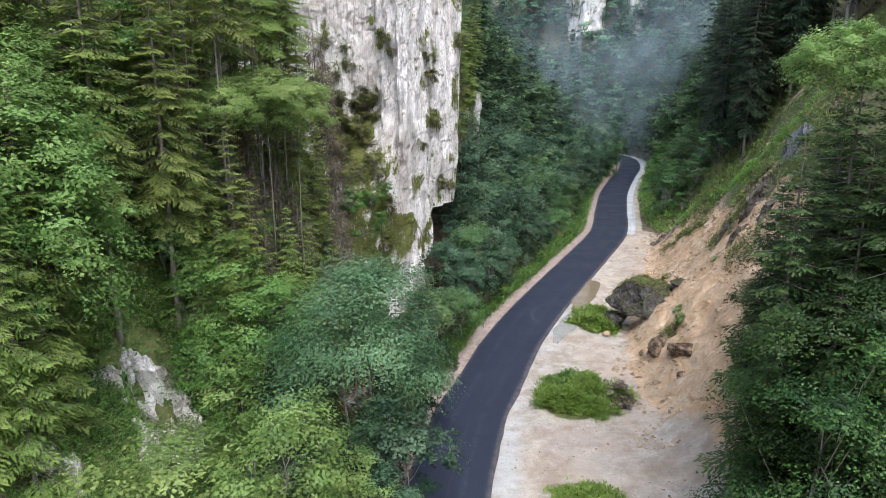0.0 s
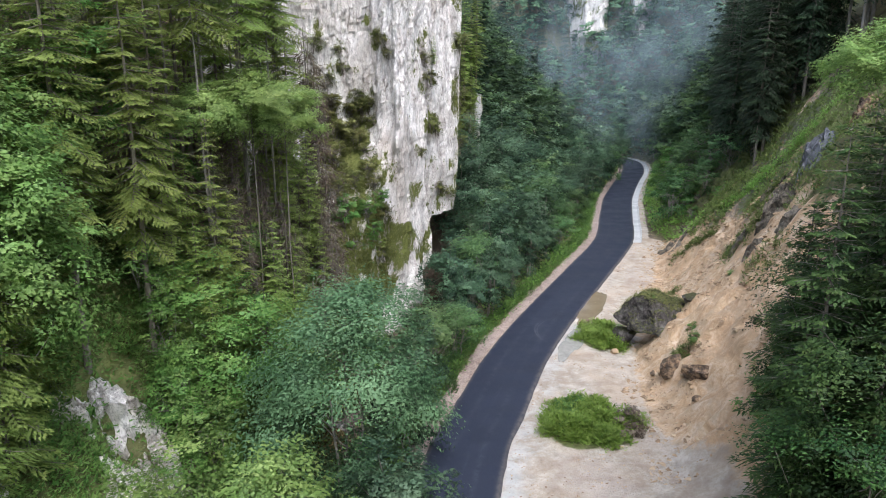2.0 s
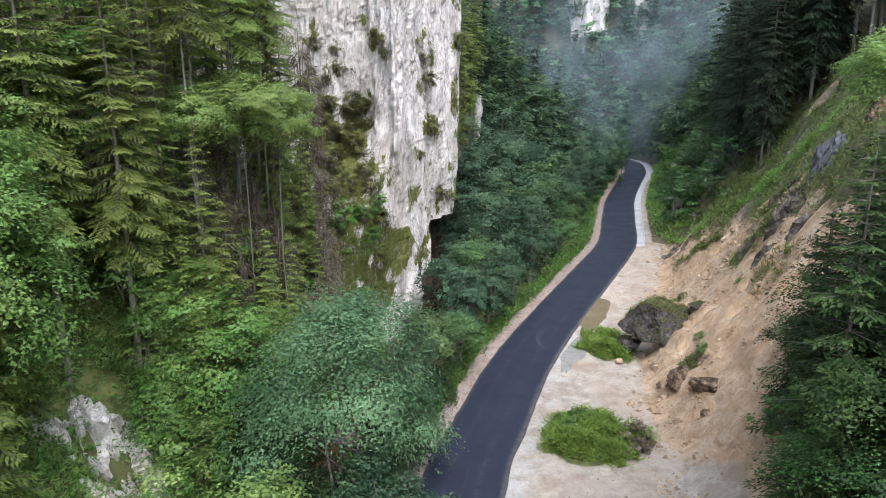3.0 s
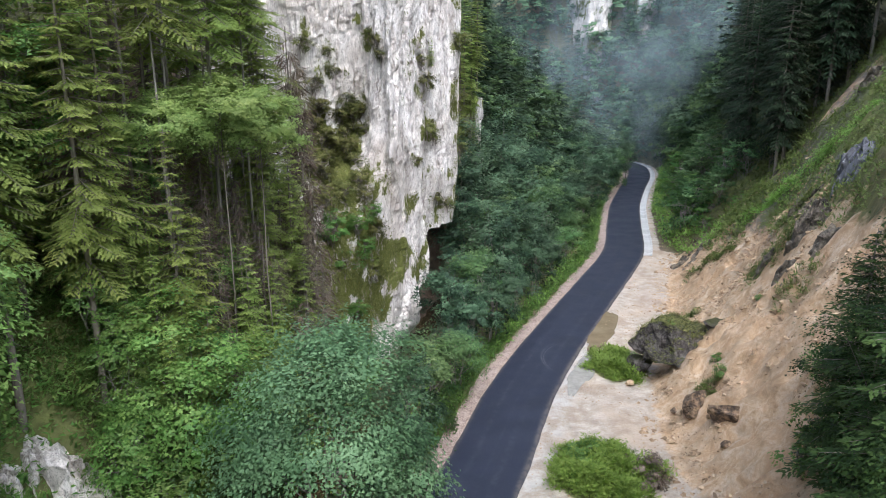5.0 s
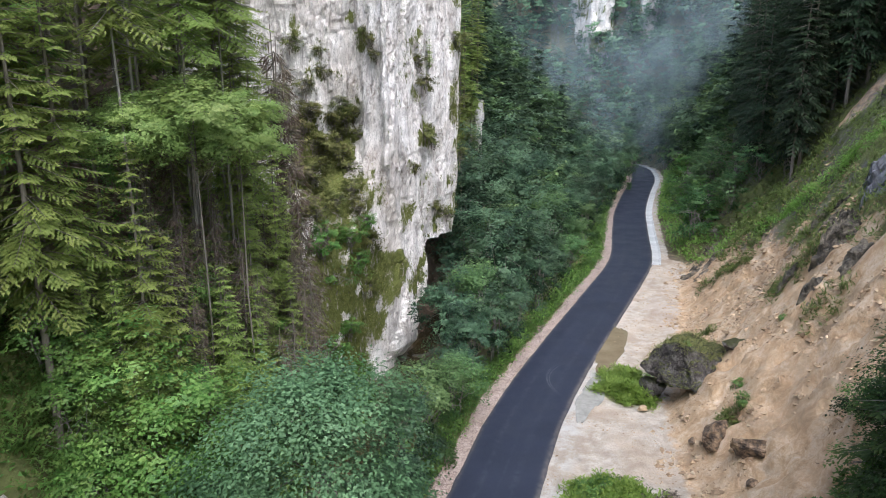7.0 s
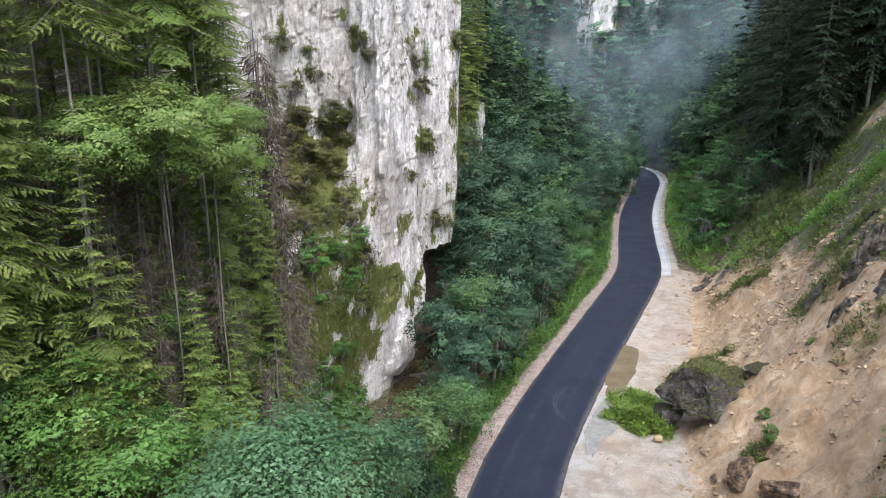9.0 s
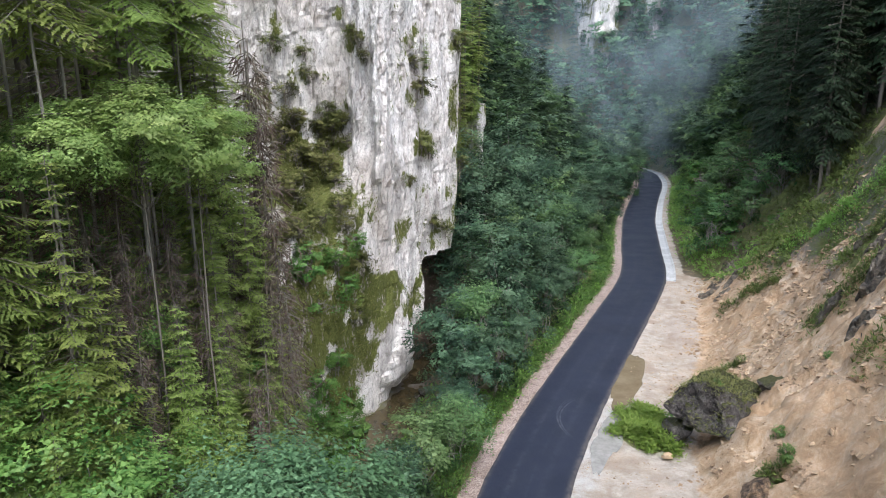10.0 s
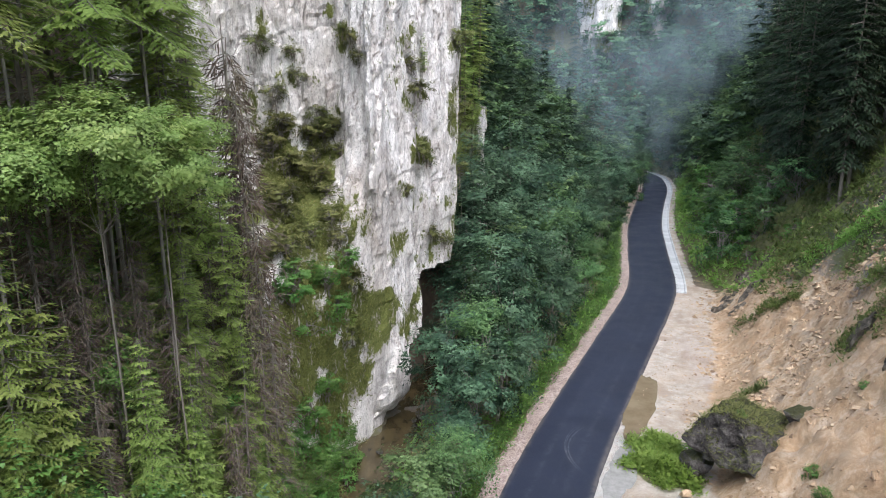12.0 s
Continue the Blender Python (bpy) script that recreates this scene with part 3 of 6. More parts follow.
# ---- kinds of plants (shapes only; each is placed below) ----
def toned(V, F, N, T):
    """Leaves turned so that each faces the way its spray does; N and T go by leaf."""
    k = F.shape[1]
    P = V[F]
    G = np.cross(P[:, 1] - P[:, 0], P[:, -1] - P[:, 0])
    away = (G * N).sum(1) < 0
    F = F.copy()
    F[away] = F[away][:, ::-1]
    return V, F, np.repeat(unit(N), k, 0), np.repeat(np.clip(T, 0, 1), k)


def spruce_shape(seed, H, R, base, whorls, per=5, twig=0.45, wide=0.13, step=0.3, lean=0.0, gaps=0.2, droop=1.0, girth=1.0):
    """A spruce: whorls of drooping boughs, each a flat fan of hanging twigs."""
    rng = np.random.default_rng(seed)
    zt = np.linspace(-0.8, H, 12)
    bend = lean * (zt / H) ** 2
    tr = girth * 0.0075 * H * (1 - np.clip(zt, 0, H) / H) ** 0.85 + 0.015
    wob = 0.06 * np.cumsum(rng.normal(0, 0.35, (12, 2)), 0)
    trunk = tube(np.c_[bend + wob[:, 0], wob[:, 1], zt], tr, 8)
    P, D, S, L, W, N, T = [], [], [], [], [], [], []
    stubs = []
    up = np.array([0, 0, 1.0])
    for k in range(int(base * H * 2.6)):      # dead stubs on the bare part of the trunk
        h, az, ln = rng.uniform(0.3, 1.0) * base * H, rng.uniform(0, 6.28), rng.uniform(0.3, 1.3)
        o = np.array([np.cos(az), np.sin(az), rng.uniform(-0.35, 0.1)]) * ln
        stubs.append((np.array([[0, 0, h], o + [0, 0, h]]), np.array([0.022, 0.007])))
    for k in range(whorls):
        f = (k + rng.uniform(0, 0.5)) / whorls
        h = base * H + (H - base * H) * f ** 0.95
        first = rng.uniform(0, 6.28)
        for j in range(per):
            if rng.uniform() < gaps:
                continue
            az = first + 6.283 * (j + rng.uniform(-0.3, 0.3)) / per
            ln = R * (1 - f) ** 0.72 * rng.uniform(0.45, 1.2) + 0.22
            if f < 0.12:
                ln *= rng.uniform(0.45, 1.0)
            out = np.array([np.cos(az), np.sin(az), 0])
            side = np.array([-np.sin(az), np.cos(az), 0])
            r = np.arange(0.18 * ln, ln, step)
            if not len(r):
                continue
            q = r / ln
            fall = droop * (0.62 - 0.75 * f) * rng.uniform(0.5, 1.45)
            z = h + rng.uniform(-0.2, 0.2) - fall * ln * q ** 1.25 + 0.22 * ln * np.clip(q - 0.55, 0, 1) ** 1.2
            x0 = np.interp(h, zt, bend)
            c = np.c_[out[0] * r + x0, out[1] * r, z]
            stubs.append((np.array([[x0, 0, h], c[-1]]), np.array([0.024 + 0.007 * ln, 0.007])))
            shade = rng.uniform(-0.16, 0.16)
            for i, (ci, qi) in enumerate(zip(c, q)):
                for sgn in (-1, 1):
                    tl = (0.42 * ln * (1 - qi) ** 0.6 + 0.22) * rng.uniform(0.6, 1.2)
                    n = max(2, int(tl / (twig * 0.45) + 0.5))
                    t = (np.arange(n) + rng.uniform(0, 0.6, n)) / n
                    a = unit(out * rng.uniform(0.45, 0.85) + sgn * side * 0.85)
                    pos = ci + a * (tl * t)[:, None] - up * (0.3 * droop * tl * t ** 1.5)[:, None]
                    dr = a * rng.uniform(0.5, 0.9, (n, 1)) + out * rng.uniform(0.25, 0.7, (n, 1)) + rng.normal(0, 0.1, (n, 3)) - up * (rng.uniform(0.3, 0.85, (n, 1)) * droop * (1.05 - 0.55 * f))
                    P.append(pos)
                    D.append(unit(dr))
                    S.append(unit(np.cross(dr, up + 0.4 * out) + rng.normal(0, 0.16, (n, 3))))
                    L.append(twig * rng.uniform(0.7, 1.35, n) * (0.6 + 0.4 * (1 - f)))
                    W.append(wide * rng.uniform(0.7, 1.3, n))
                    N.append(up * 0.8 + out * (0.35 + 0.45 * qi) + sgn * side * 0.25 + rng.normal(0, 0.24, (n, 3)))
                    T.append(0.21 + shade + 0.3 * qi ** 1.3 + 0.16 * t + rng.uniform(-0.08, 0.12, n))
            tip = 3
            P.append(np.repeat(c[-1:], tip, 0))
            D.append(unit(out + rng.normal(0, 0.3, (tip, 3)) - up * 0.25))
            S.append(unit(side + rng.normal(0, 0.3, (tip, 3))))
            L.append(twig * rng.uniform(0.7, 1.2, tip))
            W.append(wide * rng.uniform(0.7, 1.2, tip))
            N.append(np.repeat((up * 0.8 + out * 0.7)[None], tip, 0))
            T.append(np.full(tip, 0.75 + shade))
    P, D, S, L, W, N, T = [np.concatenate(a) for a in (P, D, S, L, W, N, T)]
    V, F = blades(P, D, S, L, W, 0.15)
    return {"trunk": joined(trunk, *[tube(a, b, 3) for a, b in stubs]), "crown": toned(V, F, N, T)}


def limb_path(rng, a, b, sag=0.1, n=5):
    t = np.linspace(0, 1, n)[:, None]
    p = a + (b - a) * t
    p[1:-1] += rng.normal(0, sag, (n - 2, 3))
    return p


def broadleaf_shape(seed, H, R, base, lobes, per, leaf=0.22, lobe=1.1, stems=1, flat=0.62, fork=2, root=0.6):
    rng = np.random.default_rng(seed)
    zc, rz = (base * H + H) / 2, (H - base * H) / 2
    dirs = unit(rng.normal(0, 1, (lobes, 3)))
    dirs[:, 2] = np.abs(dirs[:, 2]) * np.where(rng.uniform(0, 1, lobes) < 0.72, 1, -0.8)
    rad = rng.uniform(0.35, 1.0, lobes) ** 0.45 * (1 + 0.2 * rng.normal(0, 1, lobes))
    rad = np.clip(rad, 0.3, 1.2)
    C = np.c_[dirs[:, 0] * R * rad, dirs[:, 1] * R * rad, zc + dirs[:, 2] * rz * rad]
    pieces, limbs = [], []
    tops = []
    for s in range(stems):
        az = rng.uniform(0, 2 * np.pi)
        foot = np.array([np.cos(az), np.sin(az), 0]) * (0.25 * (stems > 1))
        top = np.array([np.cos(az) * R * 0.25 * (stems > 1), np.sin(az) * R * 0.25 * (stems > 1), zc + 0.3 * rz])
        path = limb_path(rng, foot + [0, 0, -root], top, 0.03 if fork > 2 else 0.12, 7)
        pieces.append(tube(path, np.linspace((0.0025 if fork > 2 else 0.013) * H / stems ** 0.4 + 0.03, 0.03, 7), 7))
        tops.append(path)
    for c in C[:: max(1, lobes // 12)]:
        path = tops[rng.integers(stems)]
        a = path[rng.integers(fork, 7)]
        limbs.append(tube(limb_path(rng, a, c * [0.9, 0.9, 1] - [0, 0, 0.2], 0.12, 5), np.linspace(0.022 if fork > 2 else 0.05, 0.01, 5), 4))
    P, D, S, L, W, N, T = [], [], [], [], [], [], []
    up = np.array([0, 0, 1.0])
    mid = np.array([0, 0, zc])
    for c, outd in zip(C, dirs):
        size = lobe * rng.uniform(0.75, 1.3)
        rank = 13                            # leaves on one twig
        m = max(3, int(per * rng.uniform(0.75, 1.25) / rank))
        tw = unit(rng.normal(0, 1, (m, 3)) * [1, 1, flat * 0.9] + 0.75 * outd + [0, 0, 0.12])
        ln = size * rng.uniform(0.7, 1.25, m)
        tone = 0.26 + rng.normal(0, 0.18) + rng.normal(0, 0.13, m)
        start = c + rng.normal(0, 0.16, (m, 3)) * size
        n = m * rank
        i = np.repeat(np.arange(m), rank)
        t = np.tile(np.linspace(0.15, 1.0, rank), m) + rng.uniform(-0.04, 0.04, n)
        a, l_ = tw[i], ln[i]
        side = unit(np.cross(a, up) + 1e-3) * np.where(np.arange(n) % 2, 1, -1)[:, None]
        wide = 0.3 * l_ * np.sin(np.pi * np.clip(0.18 + 0.72 * t, 0, 1))
        p = start[i] + a * (l_ * t)[:, None] + side * (wide * rng.uniform(0.2, 1.0, n))[:, None]
        p[:, 2] -= 0.32 * l_ * t ** 2
        p += rng.normal(0, 0.06, (n, 3)) * size
        face = unit(up * 0.8 + outd * 0.45 + a * 0.25 + rng.normal(0, 0.3, (n, 3)))
        d = a * 0.6 + side * 0.7 + rng.normal(0, 0.25, (n, 3)) - up * 0.15
        d = unit(d - face * (d * face).sum(1)[:, None])
        P.append(p)
        D.append(d)
        S.append(unit(np.cross(face, d)))
        ls = leaf * rng.uniform(0.7, 1.35, n)
        L.append(ls)
        W.append(ls * rng.uniform(0.6, 0.95, n))
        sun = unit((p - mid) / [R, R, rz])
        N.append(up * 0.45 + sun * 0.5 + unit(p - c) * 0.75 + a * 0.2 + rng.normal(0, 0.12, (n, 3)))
        # young tips paler; crown light and shade painted in, tops lighter, undersides darker
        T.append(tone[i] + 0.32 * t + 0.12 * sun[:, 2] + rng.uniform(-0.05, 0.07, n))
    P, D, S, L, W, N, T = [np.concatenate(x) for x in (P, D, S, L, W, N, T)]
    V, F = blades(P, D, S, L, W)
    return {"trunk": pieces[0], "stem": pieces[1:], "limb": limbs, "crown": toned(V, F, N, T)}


def snag_shape(seed, H, R):
    """A dead, needle-less spruce: trunk with thin drooping twigs."""
    rng = np.random.default_rng(seed)
    zt = np.linspace(-0.5, H, 9)
    pieces = [tube(np.c_[0.05 * np.cumsum(rng.normal(0, 1, 9)), 0.05 * np.cumsum(rng.normal(0, 1, 9)), zt], 0.009 * H * (1 - np.clip(zt, 0, H) / H) + 0.015, 7)]
    P, D, S, L, W = [], [], [], [], []
    for k in range(int(H * 9)):
        h, az = rng.uniform(0.12, 0.97) * H, rng.uniform(0, 2 * np.pi)
        ln = R * (1.1 - h / H) * rng.uniform(0.4, 1.1) + 0.2
        out = np.array([np.cos(az), np.sin(az), -rng.uniform(0.1, 0.6)])
        pieces.append(tube(np.array([[0, 0, h], out * ln * 0.6 + [0, 0, h], out * ln + [0, 0, h - 0.15 * ln]]), [0.025, 0.016, 0.006], 3))
        n = 10
        q = rng.uniform(0.2, 1, (n, 1))
        P.append(out * ln * q + [0, 0, h])
        d = unit(out[None] * 0.5 + rng.normal(0, 0.5, (n, 3)) - [0, 0, 0.5])
        D.append(d)
        S.append(unit(np.cross(d, rng.normal(0, 1, (n, 3)))))
        L.append(rng.uniform(0.25, 0.6, n))
        W.append(rng.uniform(0.02, 0.06, n))
    P, D, S, L, W = [np.concatenate(x) for x in (P, D, S, L, W)]
    V, F = kites(P, D, S, L, W)
    return {"trunk": joined(*pieces), "crown": (V, F, None, np.repeat(rng.uniform(0.1, 0.8, len(F)), 4))}


PLANTED = []


class Kind:
    """A kind of tree: the first one planted is built, later ones are copies."""

    def __init__(self, name, shape, leaf_mat, bark, label, category, crown="crown"):
        self.name, self.label, self.category, self.shape, self.crown, self.bark = name, label, category, shape, crown, bark
        self.tm = mesh_of("trunk", *shape["trunk"], bark)
        self.cm = leaf_mesh(crown, *shape["crown"], leaf_mat)
        self.first = None
        self.count = 0

    def plant(self, x, y, scale=1.0, turn=0.0, group="", z=None, label="", tall=1.0, lean=(0, 0)):
        z = float(height(x, y)) - 0.15 if z is None else z
        PLANTED.append((x, y))
        m = Matrix.LocRotScale((x, y, z), Euler((radians(lean[0]), radians(lean[1]), turn)), (scale, scale, scale * tall))
        self.count += 1
        if self.first is None:
            root = new(self.name)
            part("trunk", self.tm, root)
            part(self.crown, self.cm, root)
            for kind in ("stem", "limb"):
                for piece in self.shape.get(kind, ()):
                    part(kind, mesh_of(kind, *piece, self.bark), root)
            tagged(root, label or self.label, self.category, group)
            self.first = root
            root.matrix_basis = m
            return root
        s = self.first.scale.copy()
        self.first.scale = (1, 1, 1)
        ob = copy_thing(self.first, m)
        self.first.scale = s
        return tagged(ob, label or self.label, "", group)


# ---- the ground: one sheet ----
def ground_sheet():
    us = np.r_[-900, -500, -300, -200, -150, -120, np.arange(-100, -60, 4), np.arange(-60, -32, 1.6), np.arange(-32, 26, 0.36), np.arange(26, 60, 1.5), np.arange(60, 100, 5), 120, 160, 220, 340, 600, 900]
    vs = np.r_[-600, -300, -150, -90, np.arange(-60, 20, 4), np.arange(20, 34, 1.2), np.arange(34, 112, 0.42), np.arange(112, 170, 1.0), np.arange(170, 300, 2.2), np.arange(300, 420, 12), 500, 700, 1000, 1600, 2400]
    mid = np.interp(vs, ROAD[:-30, 1], ROAD[:-30, 0])
    X = mid[:, None] + us[None, :]
    Y = np.repeat(vs[:, None], len(us), 1)
    Z = height(X.ravel(), Y.ravel())
    V = np.c_[X.ravel(), Y.ravel(), Z]
    me = mesh_of("ground", V, grid_faces(len(vs), len(us))[:, ::-1], GROUND)
    x, y = V[:, 0], V[:, 1]
    u, ry = road_uv(x, y)
    foot = np.interp(ry, FOOT_Y, FOOT_U)
    w = u - foot
    n = fbm(x * 0.25, y * 0.25, 0, 4, 71)
    n2 = fbm(x * 0.09, y * 0.09, V[:, 2] * 0.09, 3, 77)
    top = np.interp(ry, [44, 50, 56, 64, 72, 80, 88, 96, 104], [6, 9, 11, 13.5, 11.5, 9.5, 8.5, 5.5, 1.2])
    soil = smooth(np.interp(ry, [50, 60], [-1.2, -4.0]), 1.6, w) * smooth(1.5, -1.5, w - top - 3 * n) * smooth(38, 45, ry) * smooth(108, 102, ry)
    upper = smooth(4.6, 2.8, np.hypot((x - UPPER[0]) / 0.95, (y - UPPER[1]) / 1.0) + 1.2 * n)
    soil = np.maximum(soil, upper)
    pale = smooth(2.3, 2.7, u) * smooth(1.8, -2.4, w - 3.0 * smooth(56, 48, ry)) * smooth(109, 105, ry)
    strip = smooth(2.3, 2.8, u) * smooth(5.3, 4.3, u) * smooth(103, 106, ry)
    pale = np.maximum(pale, 0.75 * strip)
    for cx, cy, rx, ry_, a in PATCHES:
        r = np.hypot((x - cx) / rx, (y - cy) / ry_) + 0.25 * n
        pale = pale * smooth(0.6, 1.0, r)
        soil = soil * smooth(0.6, 1.0, r)
    rock = smooth(0.16, 0.34, n2) * (u > foot) * np.maximum(smooth(-4, 0, w - top), smooth(96, 104, ry)) * smooth(0.5, 3, w) * 0.5
    rock = np.maximum(rock, smooth(1.8, 1.2, np.abs(x - stream_x(y))) * 0.5)
    green = np.where(u > 0, smooth(-2, 2, w) * smooth(120, 60, u), smooth(-10, -5, u))
    gl = smooth(58, 63, y) * smooth(82, 76, y) * (x < 0)
    green = np.maximum(green, gl * smooth(0.5, -0.3, n2))
    green = np.maximum(green, smooth(26, 32, y) * smooth(54, 48, y) * (x < stream_x(y) - 2))
    green = np.clip(green * (0.85 + 0.8 * n2), 0, 1) * (0.5 + 0.5 * smooth(200, 150, y))
    for cx, cy, rx, ry_, a in PATCHES:
        green = np.maximum(green, smooth(1.15, 0.9, np.hypot((x - cx) / rx, (y - cy) / ry_)))
    paint(me, "cover", np.c_[soil, pale, rock])
    wet = smooth(2.5, 2.8, u) * smooth(5.0, 3.6, u + 0.8 * n) * smooth(84, 70, ry)
    mud = 0.7 * smooth(1.15, 0.7, np.hypot((x - 8.8) / 2.9, (y - 44.0) / 3.4) + 0.5 * n) * smooth(3.2, 4.2, u)
    mud = np.maximum(mud, 0.8 * smooth(1.2, 0.6, np.hypot((x - 23.5) / 2.6, (y - 84.0) / 9.0) + 0.5 * n))
    paint(me, "green", np.c_[green, wet, mud])
    return tagged(new("ground", me), "steep gorge floor with forest litter, ochre soil scar and pale verge", "ground", kind="structure")



ground_sheet()


# ---- the road ----
def band(name, u0, u1, y0, y1, mat, lift, n=9, wob=0.0, seed=0, crown=0.0, thick=0.0):
    keep = (ROAD[:, 1] >= y0) & (ROAD[:, 1] <= y1) if y1 < 225 else (ROAD[:, 1] >= y0)
    C, N = ROAD[keep], RN[keep]
    us = np.linspace(0, 1, n)
    a = u0 + wob * vnoise(C[:, 1] * 0.9, C[:, 0] * 0.9, 0, seed)
    b = u1 + wob * vnoise(C[:, 1] * 0.9, C[:, 0] * 0.9, 5, seed)
    U = a[:, None] + (b - a)[:, None] * us[None]
    V = np.empty((len(C), n, 3))
    V[..., :2] = C[:, None] + N[:, None] * U[..., None]
    V[..., 2] = road_z(C[:, 1])[:, None] + lift + crown * (1 - (2 * us[None] - 1) ** 2)
    if thick:
        V[:, 0, 2] -= thick
        V[:, -1, 2] -= thick
    return mesh_of(name, V.reshape(-1, 3), grid_faces(len(C), n)[:, ::-1], mat), V.reshape(-1, 3), U.ravel()


def build_road():
    me, V, U = band("road", -2.72, 2.72, -80, 400, ASPHALT, 0.1, 41, 0.06, 4, 0.04, 0.15)
    x, y = V[:, 0], V[:, 1]
    turned = np.zeros(len(V))                # where wheels have turned
    for cx, cy, r, w in SCUFFS:
        turned = np.maximum(turned, smooth(3.2, 0.8, np.abs(y - cy - 0.6)) * smooth(1.6, 0.8, np.abs(np.hypot(x - cx, y - cy) - r)))
    lanes = smooth(0.35, 0.0, np.abs(np.abs(U) - 1.0)) * (0.25 + 0.3 * fbm(U * 3, y * 0.08, 0, 3, 5))
    lanes += 0.25 * smooth(0.12, 0, np.abs(U - 0.15))
    dust = smooth(2.25, 2.62, np.abs(U)) * 0.5
    paint(me, "wear", np.c_[np.clip(lanes, 0, 1), dust, turned])
    road = tagged(new("road", me), "freshly laid dark asphalt road with faint scuff marks", "road", kind="structure")
    me, _, _ = band("road_shoulder", -3.85, -2.3, -40, 214, SHOULDER, 0.03, 7, 0.36, 9)
    tagged(new("road_shoulder", me), "reddish crushed stone shoulder along the asphalt", "shoulder", kind="structure")
    return road


build_road()


# ---- the stream and puddles ----
def water_sheet(name, X, Y, Z, nu, nv, mat, label, cat):
    ob = new(name, mesh_of(name, np.c_[X.ravel(), Y.ravel(), Z.ravel()], grid_faces(nu, nv), mat))
    return tagged(ob, label, cat, kind="structure")


ys = np.arange(-58, 200, 1.5)
ks = np.linspace(-2.6, 2.6, 7)
Yg = np.repeat(ys[:, None], 7, 1)
water_sheet("stream", stream_x(Yg) + ks[None], Yg, -2.62 + road_z(Yg), len(ys), 7, WATER, "shallow brown stream running under the cliff", "stream")


def puddle(cx, cy, rx, ry, turn, seed, mat=PUDDLE, label="shallow muddy puddle beside the asphalt"):
    a = np.linspace(0, 2 * np.pi, 40, endpoint=False)
    r = 1 + 0.22 * vnoise(np.cos(a) * 1.6 + seed, np.sin(a) * 1.6, 0, seed) + 0.12 * vnoise(np.cos(a) * 5, np.sin(a) * 5, 0, seed)
    px, py = rx * r * np.cos(a), ry * r * np.sin(a)
    X, Y = cx + px * math.cos(turn) - py * math.sin(turn), cy + px * math.sin(turn) + py * math.cos(turn)
    V = np.c_[np.r_[cx, X], np.r_[cy, Y], np.full(41, 0.05)]
    F = np.array([[0, 1 + i, 1 + (i + 1) % 40] for i in range(40)])
    return tagged(new("puddle", mesh_of("puddle", V, F, mat)), label, "puddle", "roadside puddles")


puddle(15.4, 75.9, 1.25, 5.6, radians(-21), 2)
puddle(12.0, 67.0, 0.95, 4.2, radians(-21), 5, WETSAND, "thin pale film of water on the wet verge")


# ---- the cliffs ----
def blocky(a, b, seed):
    """Flat-faced blocks with sharp joints: each cell has its own set-back and tilt."""
    best = np.full(a.shape, 1e9)
    out = np.zeros(a.shape)
    ia, ib = np.floor(a), np.floor(b)
    for da in (-1, 0, 1):
        for db in (-1, 0, 1):
            ca, cb = ia + da, ib + db
            z = np.zeros_like(ca)
            sa, sb = ca + lattice(ca, cb, z, seed), cb + lattice(ca, cb, z, seed + 1)
            d = (a - sa) ** 2 + (b - sb) ** 2
            v = 2 * lattice(ca, cb, z, seed + 2) - 1 + 1.6 * (lattice(ca, cb, z, seed + 3) - 0.5) * (a - sa) + 1.6 * (lattice(ca, cb, z, seed + 4) - 0.46) * (b - sb)
            out = np.where(d < best, v, out)
            best = np.minimum(d, best)
    return out


